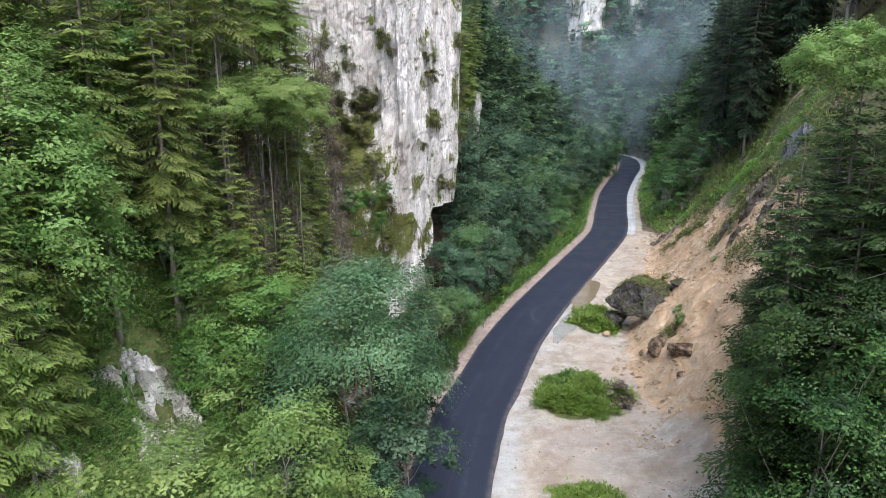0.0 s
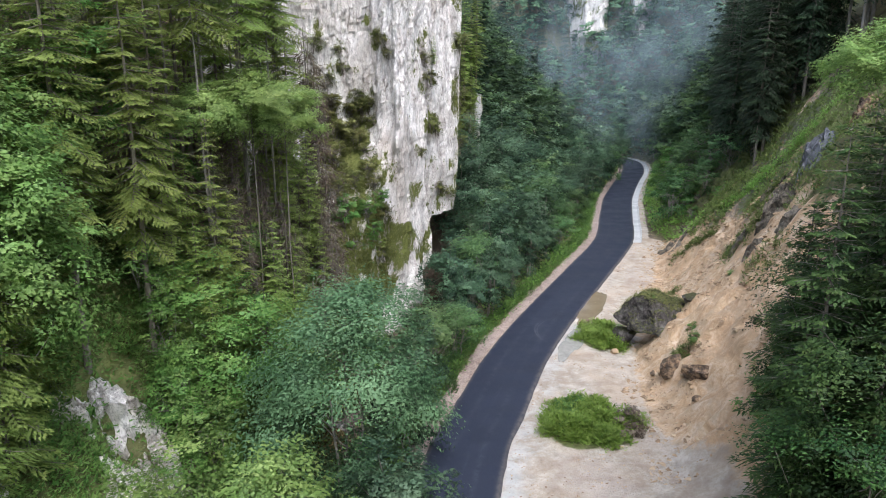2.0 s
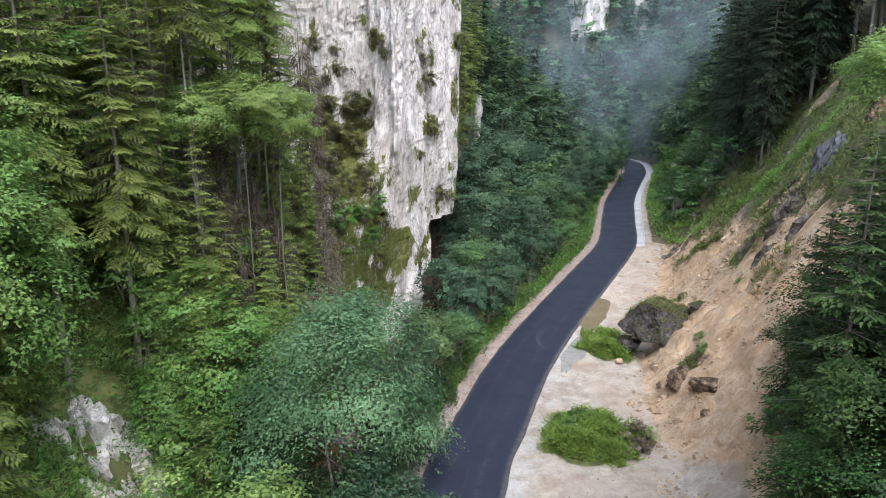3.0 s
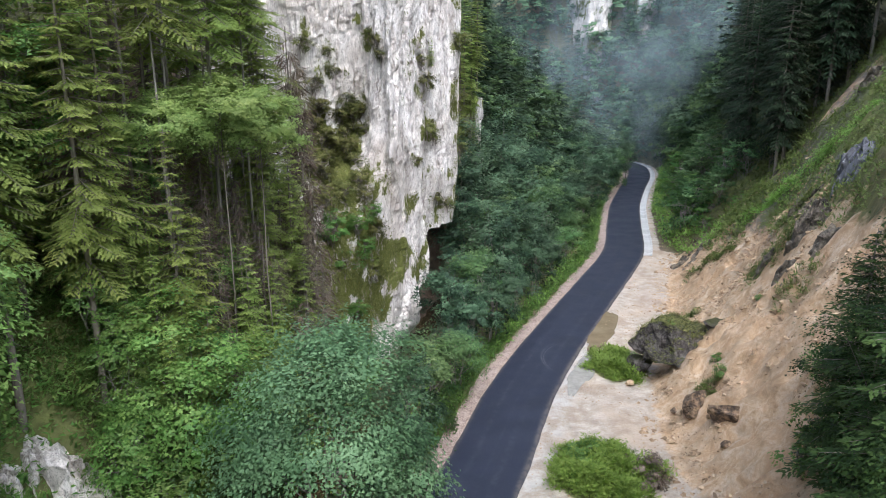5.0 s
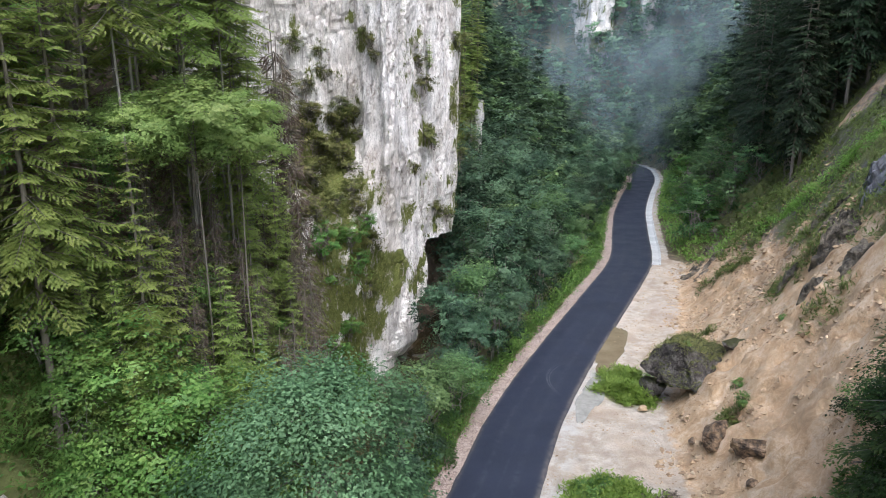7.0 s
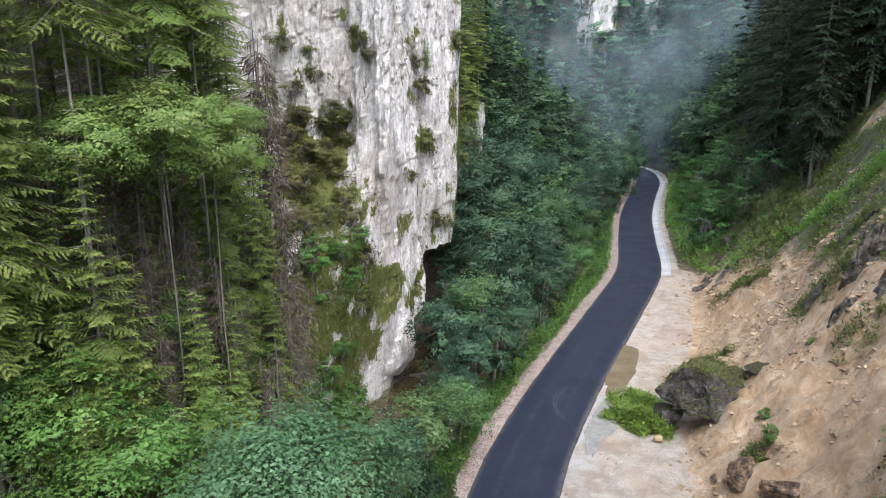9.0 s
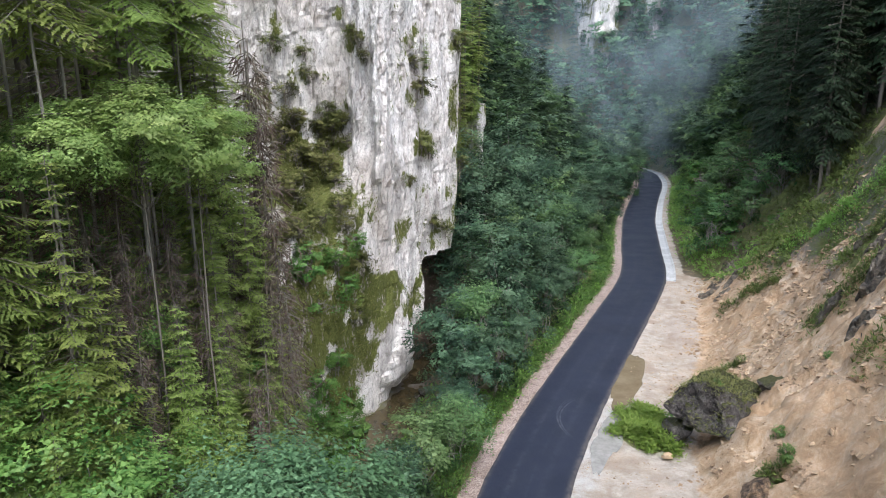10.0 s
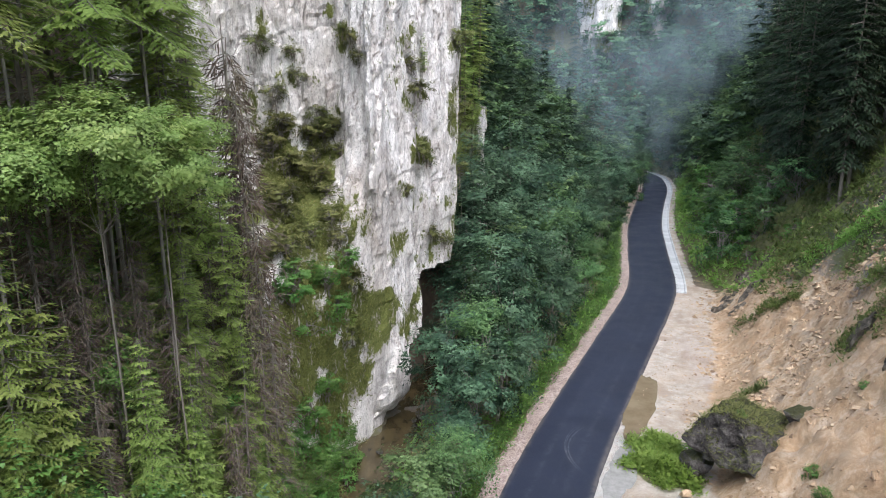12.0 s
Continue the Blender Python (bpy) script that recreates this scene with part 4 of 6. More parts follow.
def cliff(name, plan, z0, z1, ds, dz, moss, lip=None, seed=1, label="", rough=1.0, low=None, edge=None):
    L = even(np.array(plan, float), ds)
    T = np.gradient(L, axis=0)
    for _ in range(max(1, int(2.2 / ds))):
        T[1:-1] = (T[:-2] + T[1:-1] + T[2:]) / 3
    T /= np.hypot(T[:, 0], T[:, 1])[:, None]
    N = np.c_[T[:, 1], -T[:, 0]]
    Z = np.arange(z0, z1, dz)
    s = np.arange(len(L)) * ds
    S, ZZ = np.meshgrid(s, Z, indexing="ij")
    X, Y = np.repeat(L[:, :1], len(Z), 1), np.repeat(L[:, 1:], len(Z), 1)
    if low is not None:                      # the foot stands further out than the wall above
        Q = np.array(low, float)
        seg = np.linspace(0, 1, len(Q))
        old = np.array(plan, float)
        arc = np.r_[0, np.cumsum(np.hypot(*np.diff(old, axis=0).T))]
        at = np.interp(s, arc, seg)
        w = smooth(20, 9, Z + 0.0)[None] * np.ones_like(X)
        X = X + w * (np.interp(at, seg, Q[:, 0])[:, None] - X)
        Y = Y + w * (np.interp(at, seg, Q[:, 1])[:, None] - Y)
    warp = 1.5 * fbm(S * 0.1, ZZ * 0.06, 0, 3, seed)
    ribs = fbm((S + warp) * 0.28, ZZ * 0.05, 0, 3, seed + 3)
    crag = 1 - 2 * np.abs(fbm((S + warp) * 0.4, ZZ * 0.08, 0, 3, seed + 5)) * 1.6
    blocks = fbm(S * 0.75, ZZ * 0.4, 0, 4, seed + 7)
    ledge = ZZ * 0.23 + 1.1 * fbm(S * 0.12, ZZ * 0.05, 0, 3, seed + 9)
    saw = ledge - np.floor(ledge)
    wa, wb = S + warp * 0.5 + 0.5 * blocks, ZZ + 0.8 * blocks
    O = rough * (0.85 * ribs + 0.28 * crag + 0.26 * blocks + 0.3 * blocky(wa * 0.3, wb * 0.06, seed + 40) + 0.15 * blocky(wa * 0.85, wb * 0.2, seed + 50) + 0.07 * blocky(wa * 1.9, wb * 0.6, seed + 60) + 0.06 * fbm(wa * 1.5, wb * 0.4, 0, 3, seed + 70) + 0.12 * (0.5 - saw))
    O -= 0.02 * np.maximum(ZZ - 4, 0)
    if lip is not None:
        O += lip(X, Y, S, ZZ)
    V = np.stack([X + N[:, None, 0] * O, Y + N[:, None, 1] * O, ZZ + 0.0 * S], -1)
    if edge is not None:                     # the end of the wall breaks off along an upright line
        lim = np.interp(ZZ, *edge) + 0.22 * fbm(ZZ * 0.5, Y * 0.2, 0, 3, seed + 80)
        V[..., 0] = np.where((Y > 79) & (V[..., 0] > lim), lim + 0.12 * (V[..., 0] - lim), V[..., 0])
    me = mesh_of(name, V.reshape(-1, 3), grid_faces(len(s), len(Z)), LIMESTONE, False)
    nz = np.gradient(fbm(S * 0.75, ZZ * 0.4, 0, 2, seed + 7) * 0.6 + O * 0.4, dz, axis=1)
    m = 0.5 * smooth(0.25, -0.75, nz) + 0.38 * smooth(0.05, 0.4, fbm(S * 0.16, ZZ * 0.1, 0, 4, seed + 21))
    flat = V.reshape(-1, 3)
    g = np.zeros(len(flat))
    ragged = (1.1 * fbm(S * 0.6, ZZ * 0.5, 0, 4, seed + 30)).ravel()
    for px, pz, rx, rz, a in moss:
        r = np.hypot((flat[:, 0] - px) / rx, (flat[:, 2] - pz) / rz) + ragged
        g = np.maximum(g, 0.74 * a * smooth(1.25, 0.3, r))
    m = np.clip(np.maximum(m.ravel() * 0.8, g), 0, 0.74)
    paint(me, "cover", np.c_[m, m, m])
    ob = tagged(new(name, me), label, "cliff", kind="structure")
    return ob, V, m.reshape(S.shape), N


MOSS = [(-6.0, 26.7, 1.3, 1.6, 0.9), (-7.7, 28.8, 0.9, 1.0, 0.8), (-12.6, 27.5, 0.8, 3.5, 0.8), (-10.1, 25.0, 0.7, 4.0, 0.6), (-1.7, 24.6, 1.1, 3.2, 0.9),
        (-1.1, 18.1, 1.2, 1.6, 0.9), (-2.4, 15.5, 0.5, 1.2, 0.8), (-8.3, 19.9, 1.9, 2.6, 1.0), (-7.1, 14.5, 2.2, 3.0, 0.95), (-11.6, 17.5, 1.6, 5.5, 0.95),
        (-5.0, 14.0, 0.7, 1.4, 0.7), (0.2, 9.8, 1.6, 2.0, 0.75), (-2.7, 5.0, 0.7, 2.4, 0.85), (-5.4, 7.0, 0.8, 3.0, 0.9), (-9.4, 8.5, 2.4, 8.0, 1.3), (-7.2, 3.0, 1.4, 5.0, 1.2), (-8.2, 12.5, 3.2, 4.0, 1.3), (-5.4, 2.0, 0.6, 2.4, 0.9), (-12.0, 10.0, 2.6, 8.0, 1.3), (-7.2, 4.0, 1.7, 6.0, 1.6), (-9.2, 7.0, 3.0, 8.0, 1.7), (-5.6, 7.6, 1.6, 2.6, 1.3), (-3.6, 6.6, 1.0, 2.0, 1.2), (-6.4, 11.0, 1.4, 2.2, 1.2),
        (2.0, 20.0, 0.7, 7.0, 0.6), (-9.4, 16.4, 1.5, 2.6, 1.3), (-10.9, 16.5, 1.3, 3.2, 1.5), (-2.0, 5.0, 0.7, 2.2, 1.2), (-4.7, 5.2, 0.8, 1.8, 1.2), (-5.9, 3.0, 1.2, 3.0, 1.5), (-5.2, 8.5, 0.5, 2.5, 1.0), (1.5, 21.0, 0.5, 6.0, 0.8), (-3.0, 11.0, 0.7, 1.4, 0.8), (-13.5, 22.0, 1.2, 5.0, 0.7), (-15.0, 20.0, 2.5, 4.0, 0.6), (-4.4, 10.0, 0.5, 2.5, 0.6)]


def under_lip(X, Y, S, Z):
    """The undercut beyond the prow, over the water."""
    past = smooth(-4.0, -3.3, X) * (Y > 77)
    roof = np.interp(X, [-3.8, -3.0, -2.6, -1.7, -1.5, -1.2, 1.6, 2.6], [-2.6, -1.0, 0.4, 1.5, 2.2, 6.6, 7.6, 8.4]) + 0.25 * vnoise(X * 1.7, Y * 0.6, 0, 12)
    cut = -6.0 * past * smooth(0.18, -0.18, Z - roof)
    toe = 0.35 * smooth(5, 0, Z) * smooth(2.2, 0.4, np.abs(X + 4.0)) * (Y < 80)
    bite = -0.7 * smooth(0.6, -1.2, Z + 0.6)
    return cut + toe + bite


PLAN_Y = [104, 86, 81.5, 81.2, 80.3, 80.2, 77.8, 76.6, 80.2, 86.5, 91, 96, 110, 130, 150]
PLAN = catmull([-45, -28, -18, -14.5, -11, -8, -5.6, -4.1, -2.6, -0.8, 1.6, 2.7, 2.4, -6, -20], PLAN_Y, 10)
FOOT = catmull([-45, -28, -18, -14, -10.4, -8.2, -6.3, -4.1, -2.4, -0.8, 1.6, 2.7, 2.4, -6, -20], [98, 80, 72, 67.5, 67.6, 70.6, 74.4, 77.8, 81.6, 86.5, 91, 96, 110, 130, 150], 10)
cliff_main, CLIFF_V, CLIFF_M, CLIFF_N = cliff("cliff", PLAN, -3.2, 40, 0.26, 0.3, MOSS, under_lip, 5, "pale streaked limestone cliff with mossy ledges above the stream", 1.0, FOOT, ([4, 9, 15, 22, 31, 40], [1.0, 1.5, 1.75, 1.95, 2.15, 2.3]))
cliff("cliff_spur", catmull([-6, 2, 4.6, 5.8, 6.0, 3, -6], [121, 118, 116.5, 118, 123, 132, 140], 10), -2, 19.5, 0.5, 0.6, [(5.5, 26, 2.5, 8, 1.2), (3, 20, 2, 9, 1.2)], None, 31, "narrow limestone spur half hidden by trees", 0.5)
for k, (fx, fy, wx, zt) in enumerate(((48.9, 250, 5.0, 66), (63.5, 246, 4.6, 62), (33, 300, 12, 70))):
    cliff("cliff_far_%d" % (k + 1), catmull([fx - 2.2 * wx, fx - wx, fx - 0.2 * wx, fx + 0.7 * wx, fx + wx, fx + 1.2 * wx], [fy + 22, fy + 3, fy, fy + 2, fy + 10, fy + 30], 8), 5, zt, 1.1, 1.2, [(fx + wx, 34, 2, 8, 0.9), (fx - wx, 40, 1.5, 9, 0.9), (fx, 27, 5, 4, 0.9)], None, 51 + 7 * k, "distant pale rock wall above the woods", 1.2)


# ---- rocks ----
def rock_mesh(seed, rx, ry, rz, mat, rough=0.28, detail=4, cut=0.0):
    rng = np.random.default_rng(seed)
    bm = bmesh.new()
    bmesh.ops.create_icosphere(bm, subdivisions=detail, radius=1.0)
    V = np.array([v.co[:] for v in bm.verts])
    d = unit(V)
    for _ in range(22):                      # broken faces
        n = unit(rng.normal(0, 1, 3))
        lim = rng.uniform(0.55, 0.88)
        V = V - np.clip((V @ n) - lim, 0, None)[:, None] * n * 0.96
    r = 1 + rough * fbm(d[:, 0] * 1.3 + seed, d[:, 1] * 1.3, d[:, 2] * 1.3, 4, seed) + 0.5 * rough * (0.3 - np.abs(fbm(d[:, 0] * 4, d[:, 1] * 4, d[:, 2] * 4, 4, seed + 3)))
    V = V * r[:, None] * [rx, ry, rz]
    if cut:
        V[:, 2] = np.where(V[:, 2] < -rz * cut, -rz * cut + (V[:, 2] + rz * cut) * 0.3, V[:, 2])
    for v, c in zip(bm.verts, V):
        v.co = c
    me = bpy.data.meshes.new("rock")
    bm.to_mesh(me)
    bm.free()
    me.materials.append(mat)
    me.polygons.foreach_set("use_smooth", np.full(len(me.polygons), False))
    return me


def rock(name, x, y, z, rx, ry, rz, mat, label, seed, turn=0.0, group="", tilt=0.0, detail=4):
    ob = new(name, rock_mesh(seed, rx, ry, rz, mat, 0.3, detail))
    ob.matrix_basis = pose(x, y, z, tilt, 0, turn)
    return tagged(ob, label, "rock", group)


big = rock("boulder", 19.25, 65.9, 3.0, 3.95, 2.8, 2.35, BOULDER, "huge dark grey boulder with a mossy grassy top", 3, 20, "", -8, 6)
rock("rock", 16.5, 66.5, 0.9, 1.4, 1.1, 1.1, BOULDER, "dark mossy shoulder stone beside the boulder", 28, 10, "rocks below the scar")
rock("rock", 22.2, 66.0, 4.5, 1.25, 0.9, 0.75, BOULDER, "dark broken rock leaning against the soil bank", 8, 40, "rocks below the scar")
rock("rock", 15.2, 64.2, 0.25, 0.45, 0.35, 0.3, STONE, "small pale stone on the verge", 21, 0, "rocks below the scar", 0, 3)


def crag(name, cx, cy, rx, ry, lift, mat, label, seed, group, n=44, moss=0.5):
    """Bedrock breaking through the slope: a blocky slab whose rim dips under the soil."""
    a = np.linspace(-1.15, 1.15, n)
    A, B = np.meshgrid(a, a, indexing="ij")
    X, Y = cx + rx * A, cy + ry * B
    r = np.hypot(A, B) + 0.3 * fbm(A * 2.3 + seed, B * 2.3, 0, 3, seed)
    up = smooth(1.05, 0.3, r)
    S, T = X * 1.1 + 0.4 * Y, Y * 1.1 + 0.5 * fbm(X, Y, 0, 2, seed)
    rel = 0.5 * blocky(S * 0.7, T * 0.7, seed + 1) + 0.3 * blocky(S * 1.7, T * 1.7, seed + 2) + 0.25 * fbm(X * 1.4, Y * 1.4, 0, 4, seed + 3)
    out = lift * up * (0.45 + 1.1 * rel)
    lean_ = 0.75 if cx < 0 else -0.5
    Z = height(X, Y) - 0.02 + 0.6 * out - 0.9 * (1 - up) ** 2
    X, Y = X + lean_ * out, Y - 0.35 * out
    me = mesh_of(name, np.c_[X.ravel(), Y.ravel(), Z.ravel()], grid_faces(n, n)[:, ::-1], mat, False)
    m = np.clip(0.25 + 0.6 * smooth(0.45, 0.85, r) + 0.6 * fbm(X * 0.8, Y * 0.8, 0, 3, seed + 5), 0, 1).ravel() * moss * 1.2
    paint(me, "cover", np.c_[m, m, m])
    return tagged(new(name, me), label, "rock", group, kind="structure" if ry > 2.5 else "")


for i, (x, y, rx, ry, li) in enumerate(((-16.4, 39.5, 3.4, 3.7, 1.25), (-22.0, 41.4, 1.5, 1.6, 1.0), (-19.2, 32.4, 1.3, 1.6, 1.0), (-13.2, 53.0, 1.0, 1.3, 1.0), (-9.6, 62.0, 0.9, 1.2, 1.2), (-19.7, 39.0, 1.3, 1.6, 1.0), (-21.2, 39.2, 0.9, 1.2, 0.8))):
    crag("pale_outcrop", x, y, rx, ry, li, LIMESTONE, "pale craggy limestone outcrop among ferns and moss", 60 + 3 * i, "pale outcrops over the stream", 72 if i == 0 else 34, 0.2 if i == 0 else 0.32)
for i, (x, y, rx, ry, li) in enumerate(((40.2, 99.2, 1.2, 1.0, 0.7), (33.9, 103.3, 1.1, 1.5, 0.9), (35.4, 100.8, 1.3, 1.4, 0.9), (36.3, 107.6, 0.9, 1.2, 0.8), (28.9, 66.0, 1.7, 2.0, 1.3), (30.6, 70.0, 1.3, 1.5, 1.0), (25.9, 63.2, 1.0, 1.0, 0.7), (27.7, 61.4, 1.3, 1.3, 1.0), (27.2, 68.8, 1.1, 1.2, 0.7), (29.3, 97.0, 1.3, 1.3, 0.8), (31.2, 98.8, 1.4, 1.3, 0.9), (30.8, 94.2, 1.7, 1.6, 0.8), (28.9, 92.6, 1.2, 1.4, 0.6), (33.2, 100.8, 1.3, 1.2, 0.8), (38.4, 110.6, 0.8, 1.0, 0.8), (36.6, 84.6, 0.9, 0.8, 0.6), (33.0, 78.6, 0.9, 0.7, 0.5), (42.6, 84.6, 1.4, 1.6, 1.4), (30.9, 72.4, 0.9, 0.9, 0.7), (38.0, 93.6, 1.0, 0.8, 0.6))):
    crag("dark_outcrop", x, y, rx, ry, li, DARKROCK, "dark broken outcrop in the grassy bank", 160 + 3 * i, "outcrops on the bank", 30)
crag("grey_slab", 31.9, 66.4, 1.6, 2.7, 1.2, SLATE, "smooth blue-grey rock slab wet with seepage", 330, "", 48)
crag("ochre_outcrop", 34.2, 64.6, 1.2, 1.6, 0.9, BROWNROCK, "broken ochre rock beside the grey slab", 337, "outcrops on the bank", 30)
for i, (x, y, rx, ry, rz, up_, tn) in enumerate(((18.0, 57.0, 1.75, 1.05, 0.95, 0.35, 25), (19.1, 53.6, 1.6, 1.0, 0.85, 0.2, -15), (17.0, 58.6, 0.45, 0.35, 0.3, 0.1, 60), (18.3, 52.0, 0.5, 0.4, 0.3, 0.1, 10))):
    rock("half_buried_rock", x, y, float(height(x, y)) + up_, rx, ry, rz, BROWNROCK, "dark brown rock half buried in ochre soil", 260 + 5 * i, tn, "rocks below the scar", -14, 5 if rx > 1 else 3)
for i, (x, y, r) in enumerate(((-1.3, 79.6, 0.5), (-0.9, 78.8, 0.45), (-1.7, 78.4, 0.4), (-1.6, 77.6, 0.35), (-4.0, 73.6, 0.45), (-1.2, 79.2, 0.7), (-3.0, 70.5, 0.35), (-6.8, 65.5, 0.5))):
    rock("stream_stone", x, y, -2.45, r * 0.8, r * 0.7, r * 0.5, BOULDER, "wet stone lying in the brown stream", 80 + i, 40 * i, "stones in the stream", 0, 3)


# ---- trees ----
rng = np.random.default_rng(7)
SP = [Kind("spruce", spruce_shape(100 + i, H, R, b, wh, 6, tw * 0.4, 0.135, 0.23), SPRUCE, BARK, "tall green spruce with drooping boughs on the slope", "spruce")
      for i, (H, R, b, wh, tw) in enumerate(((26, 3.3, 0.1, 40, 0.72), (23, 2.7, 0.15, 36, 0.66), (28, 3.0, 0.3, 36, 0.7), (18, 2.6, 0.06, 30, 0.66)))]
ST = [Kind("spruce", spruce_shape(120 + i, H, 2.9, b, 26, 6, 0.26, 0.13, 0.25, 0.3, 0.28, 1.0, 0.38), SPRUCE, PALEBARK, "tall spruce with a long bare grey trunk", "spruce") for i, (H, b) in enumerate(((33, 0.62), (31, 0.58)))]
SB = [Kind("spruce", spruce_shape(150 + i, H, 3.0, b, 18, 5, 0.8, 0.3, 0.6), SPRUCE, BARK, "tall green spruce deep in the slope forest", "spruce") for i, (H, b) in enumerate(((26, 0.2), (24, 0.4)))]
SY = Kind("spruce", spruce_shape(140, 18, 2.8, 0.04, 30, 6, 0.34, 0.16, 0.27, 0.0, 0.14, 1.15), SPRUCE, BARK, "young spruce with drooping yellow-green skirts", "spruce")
SR = [Kind("spruce", spruce_shape(170 + i, H, R, 0.05, wh, 6, 0.4, 0.18, 0.28), SPRUCE_HALF_SHADED, BARK, "broad dark spruce with dense low boughs", "spruce") for i, (H, R, wh) in enumerate(((25, 3.8, 36), (15, 2.8, 28)))]
SD = [Kind("spruce", spruce_shape(200 + i, H, R, b, wh, 6, 0.5, 0.22, 0.42, 0.0, 0.15, 1.5), SPRUCE_SHADED, BARK, "tall dark spruce in dense woodland", "spruce")
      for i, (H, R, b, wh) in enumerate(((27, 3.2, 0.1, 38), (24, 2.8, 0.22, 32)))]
SE = Kind("spruce", spruce_shape(230, 27, 3.6, 0.34, 30, 6, 0.5, 0.22, 0.42, 0.0, 0.15, 1.5), SPRUCE_SHADED, PALEBARK, "tall dark spruce with a long bare trunk at the wood's edge", "spruce")
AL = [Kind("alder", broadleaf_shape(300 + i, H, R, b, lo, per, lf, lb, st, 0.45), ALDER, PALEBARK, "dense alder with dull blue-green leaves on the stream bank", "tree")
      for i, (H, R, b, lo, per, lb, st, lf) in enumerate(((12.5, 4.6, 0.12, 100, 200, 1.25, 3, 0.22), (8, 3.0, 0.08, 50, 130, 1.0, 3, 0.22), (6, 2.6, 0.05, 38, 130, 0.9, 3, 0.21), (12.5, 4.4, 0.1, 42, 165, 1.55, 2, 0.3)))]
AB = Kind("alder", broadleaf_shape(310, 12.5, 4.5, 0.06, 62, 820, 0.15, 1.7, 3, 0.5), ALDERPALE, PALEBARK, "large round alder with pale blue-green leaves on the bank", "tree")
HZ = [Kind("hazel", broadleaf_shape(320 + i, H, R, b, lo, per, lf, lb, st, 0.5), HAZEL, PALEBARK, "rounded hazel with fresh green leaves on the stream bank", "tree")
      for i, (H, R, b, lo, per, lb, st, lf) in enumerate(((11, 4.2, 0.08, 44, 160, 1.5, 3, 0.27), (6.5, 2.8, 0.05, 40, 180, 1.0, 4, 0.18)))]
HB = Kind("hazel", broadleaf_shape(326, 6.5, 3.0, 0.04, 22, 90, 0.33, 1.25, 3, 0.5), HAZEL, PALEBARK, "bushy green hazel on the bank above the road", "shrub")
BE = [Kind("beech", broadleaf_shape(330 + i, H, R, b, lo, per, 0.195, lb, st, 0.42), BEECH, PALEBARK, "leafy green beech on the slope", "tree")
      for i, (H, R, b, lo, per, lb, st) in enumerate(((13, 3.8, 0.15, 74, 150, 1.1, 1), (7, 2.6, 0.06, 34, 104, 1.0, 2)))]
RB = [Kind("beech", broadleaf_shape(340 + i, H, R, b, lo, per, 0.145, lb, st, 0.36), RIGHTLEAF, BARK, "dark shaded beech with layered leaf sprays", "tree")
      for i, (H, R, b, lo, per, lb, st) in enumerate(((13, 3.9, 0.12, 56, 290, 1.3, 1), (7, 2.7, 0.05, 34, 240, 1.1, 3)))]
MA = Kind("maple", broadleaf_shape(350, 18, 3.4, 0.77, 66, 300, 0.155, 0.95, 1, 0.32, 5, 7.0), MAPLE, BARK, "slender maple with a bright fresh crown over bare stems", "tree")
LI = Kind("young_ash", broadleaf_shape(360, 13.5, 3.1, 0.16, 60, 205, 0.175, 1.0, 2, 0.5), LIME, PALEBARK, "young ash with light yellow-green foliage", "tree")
SN = Kind("dead_spruce", snag_shape(370, 14, 1.8), DEADTWIG, BARK, "dead grey-brown spruce with bare twigs", "dead tree")
SH = [Kind("shrub", broadleaf_shape(380 + i, H, R, 0.0, lo, 62, 0.18, 0.55, 3), HERB, BARK, "low leafy green shrub", "shrub") for i, (H, R, lo) in enumerate(((2.2, 1.5, 22), (1.3, 1.0, 14)))]
LB = [Kind("ledge_bush", broadleaf_shape(390 + i, H, R, 0.0, lo, 75, 0.17, 0.5, 2), OLIVE, BARK, "olive-green bush rooted on a cliff ledge", "shrub") for i, (H, R, lo) in enumerate(((2.4, 1.3, 20), (1.2, 0.9, 12)))]


DB = Kind("dry_bush", broadleaf_shape(396, 1.3, 1.0, 0.0, 12, 70, 0.16, 0.5, 3), DEADTWIG, BARK, "dry brown brushwood at the edge of the weeds", "shrub")


def turn():
    return float(rng.uniform(0, 6.28))


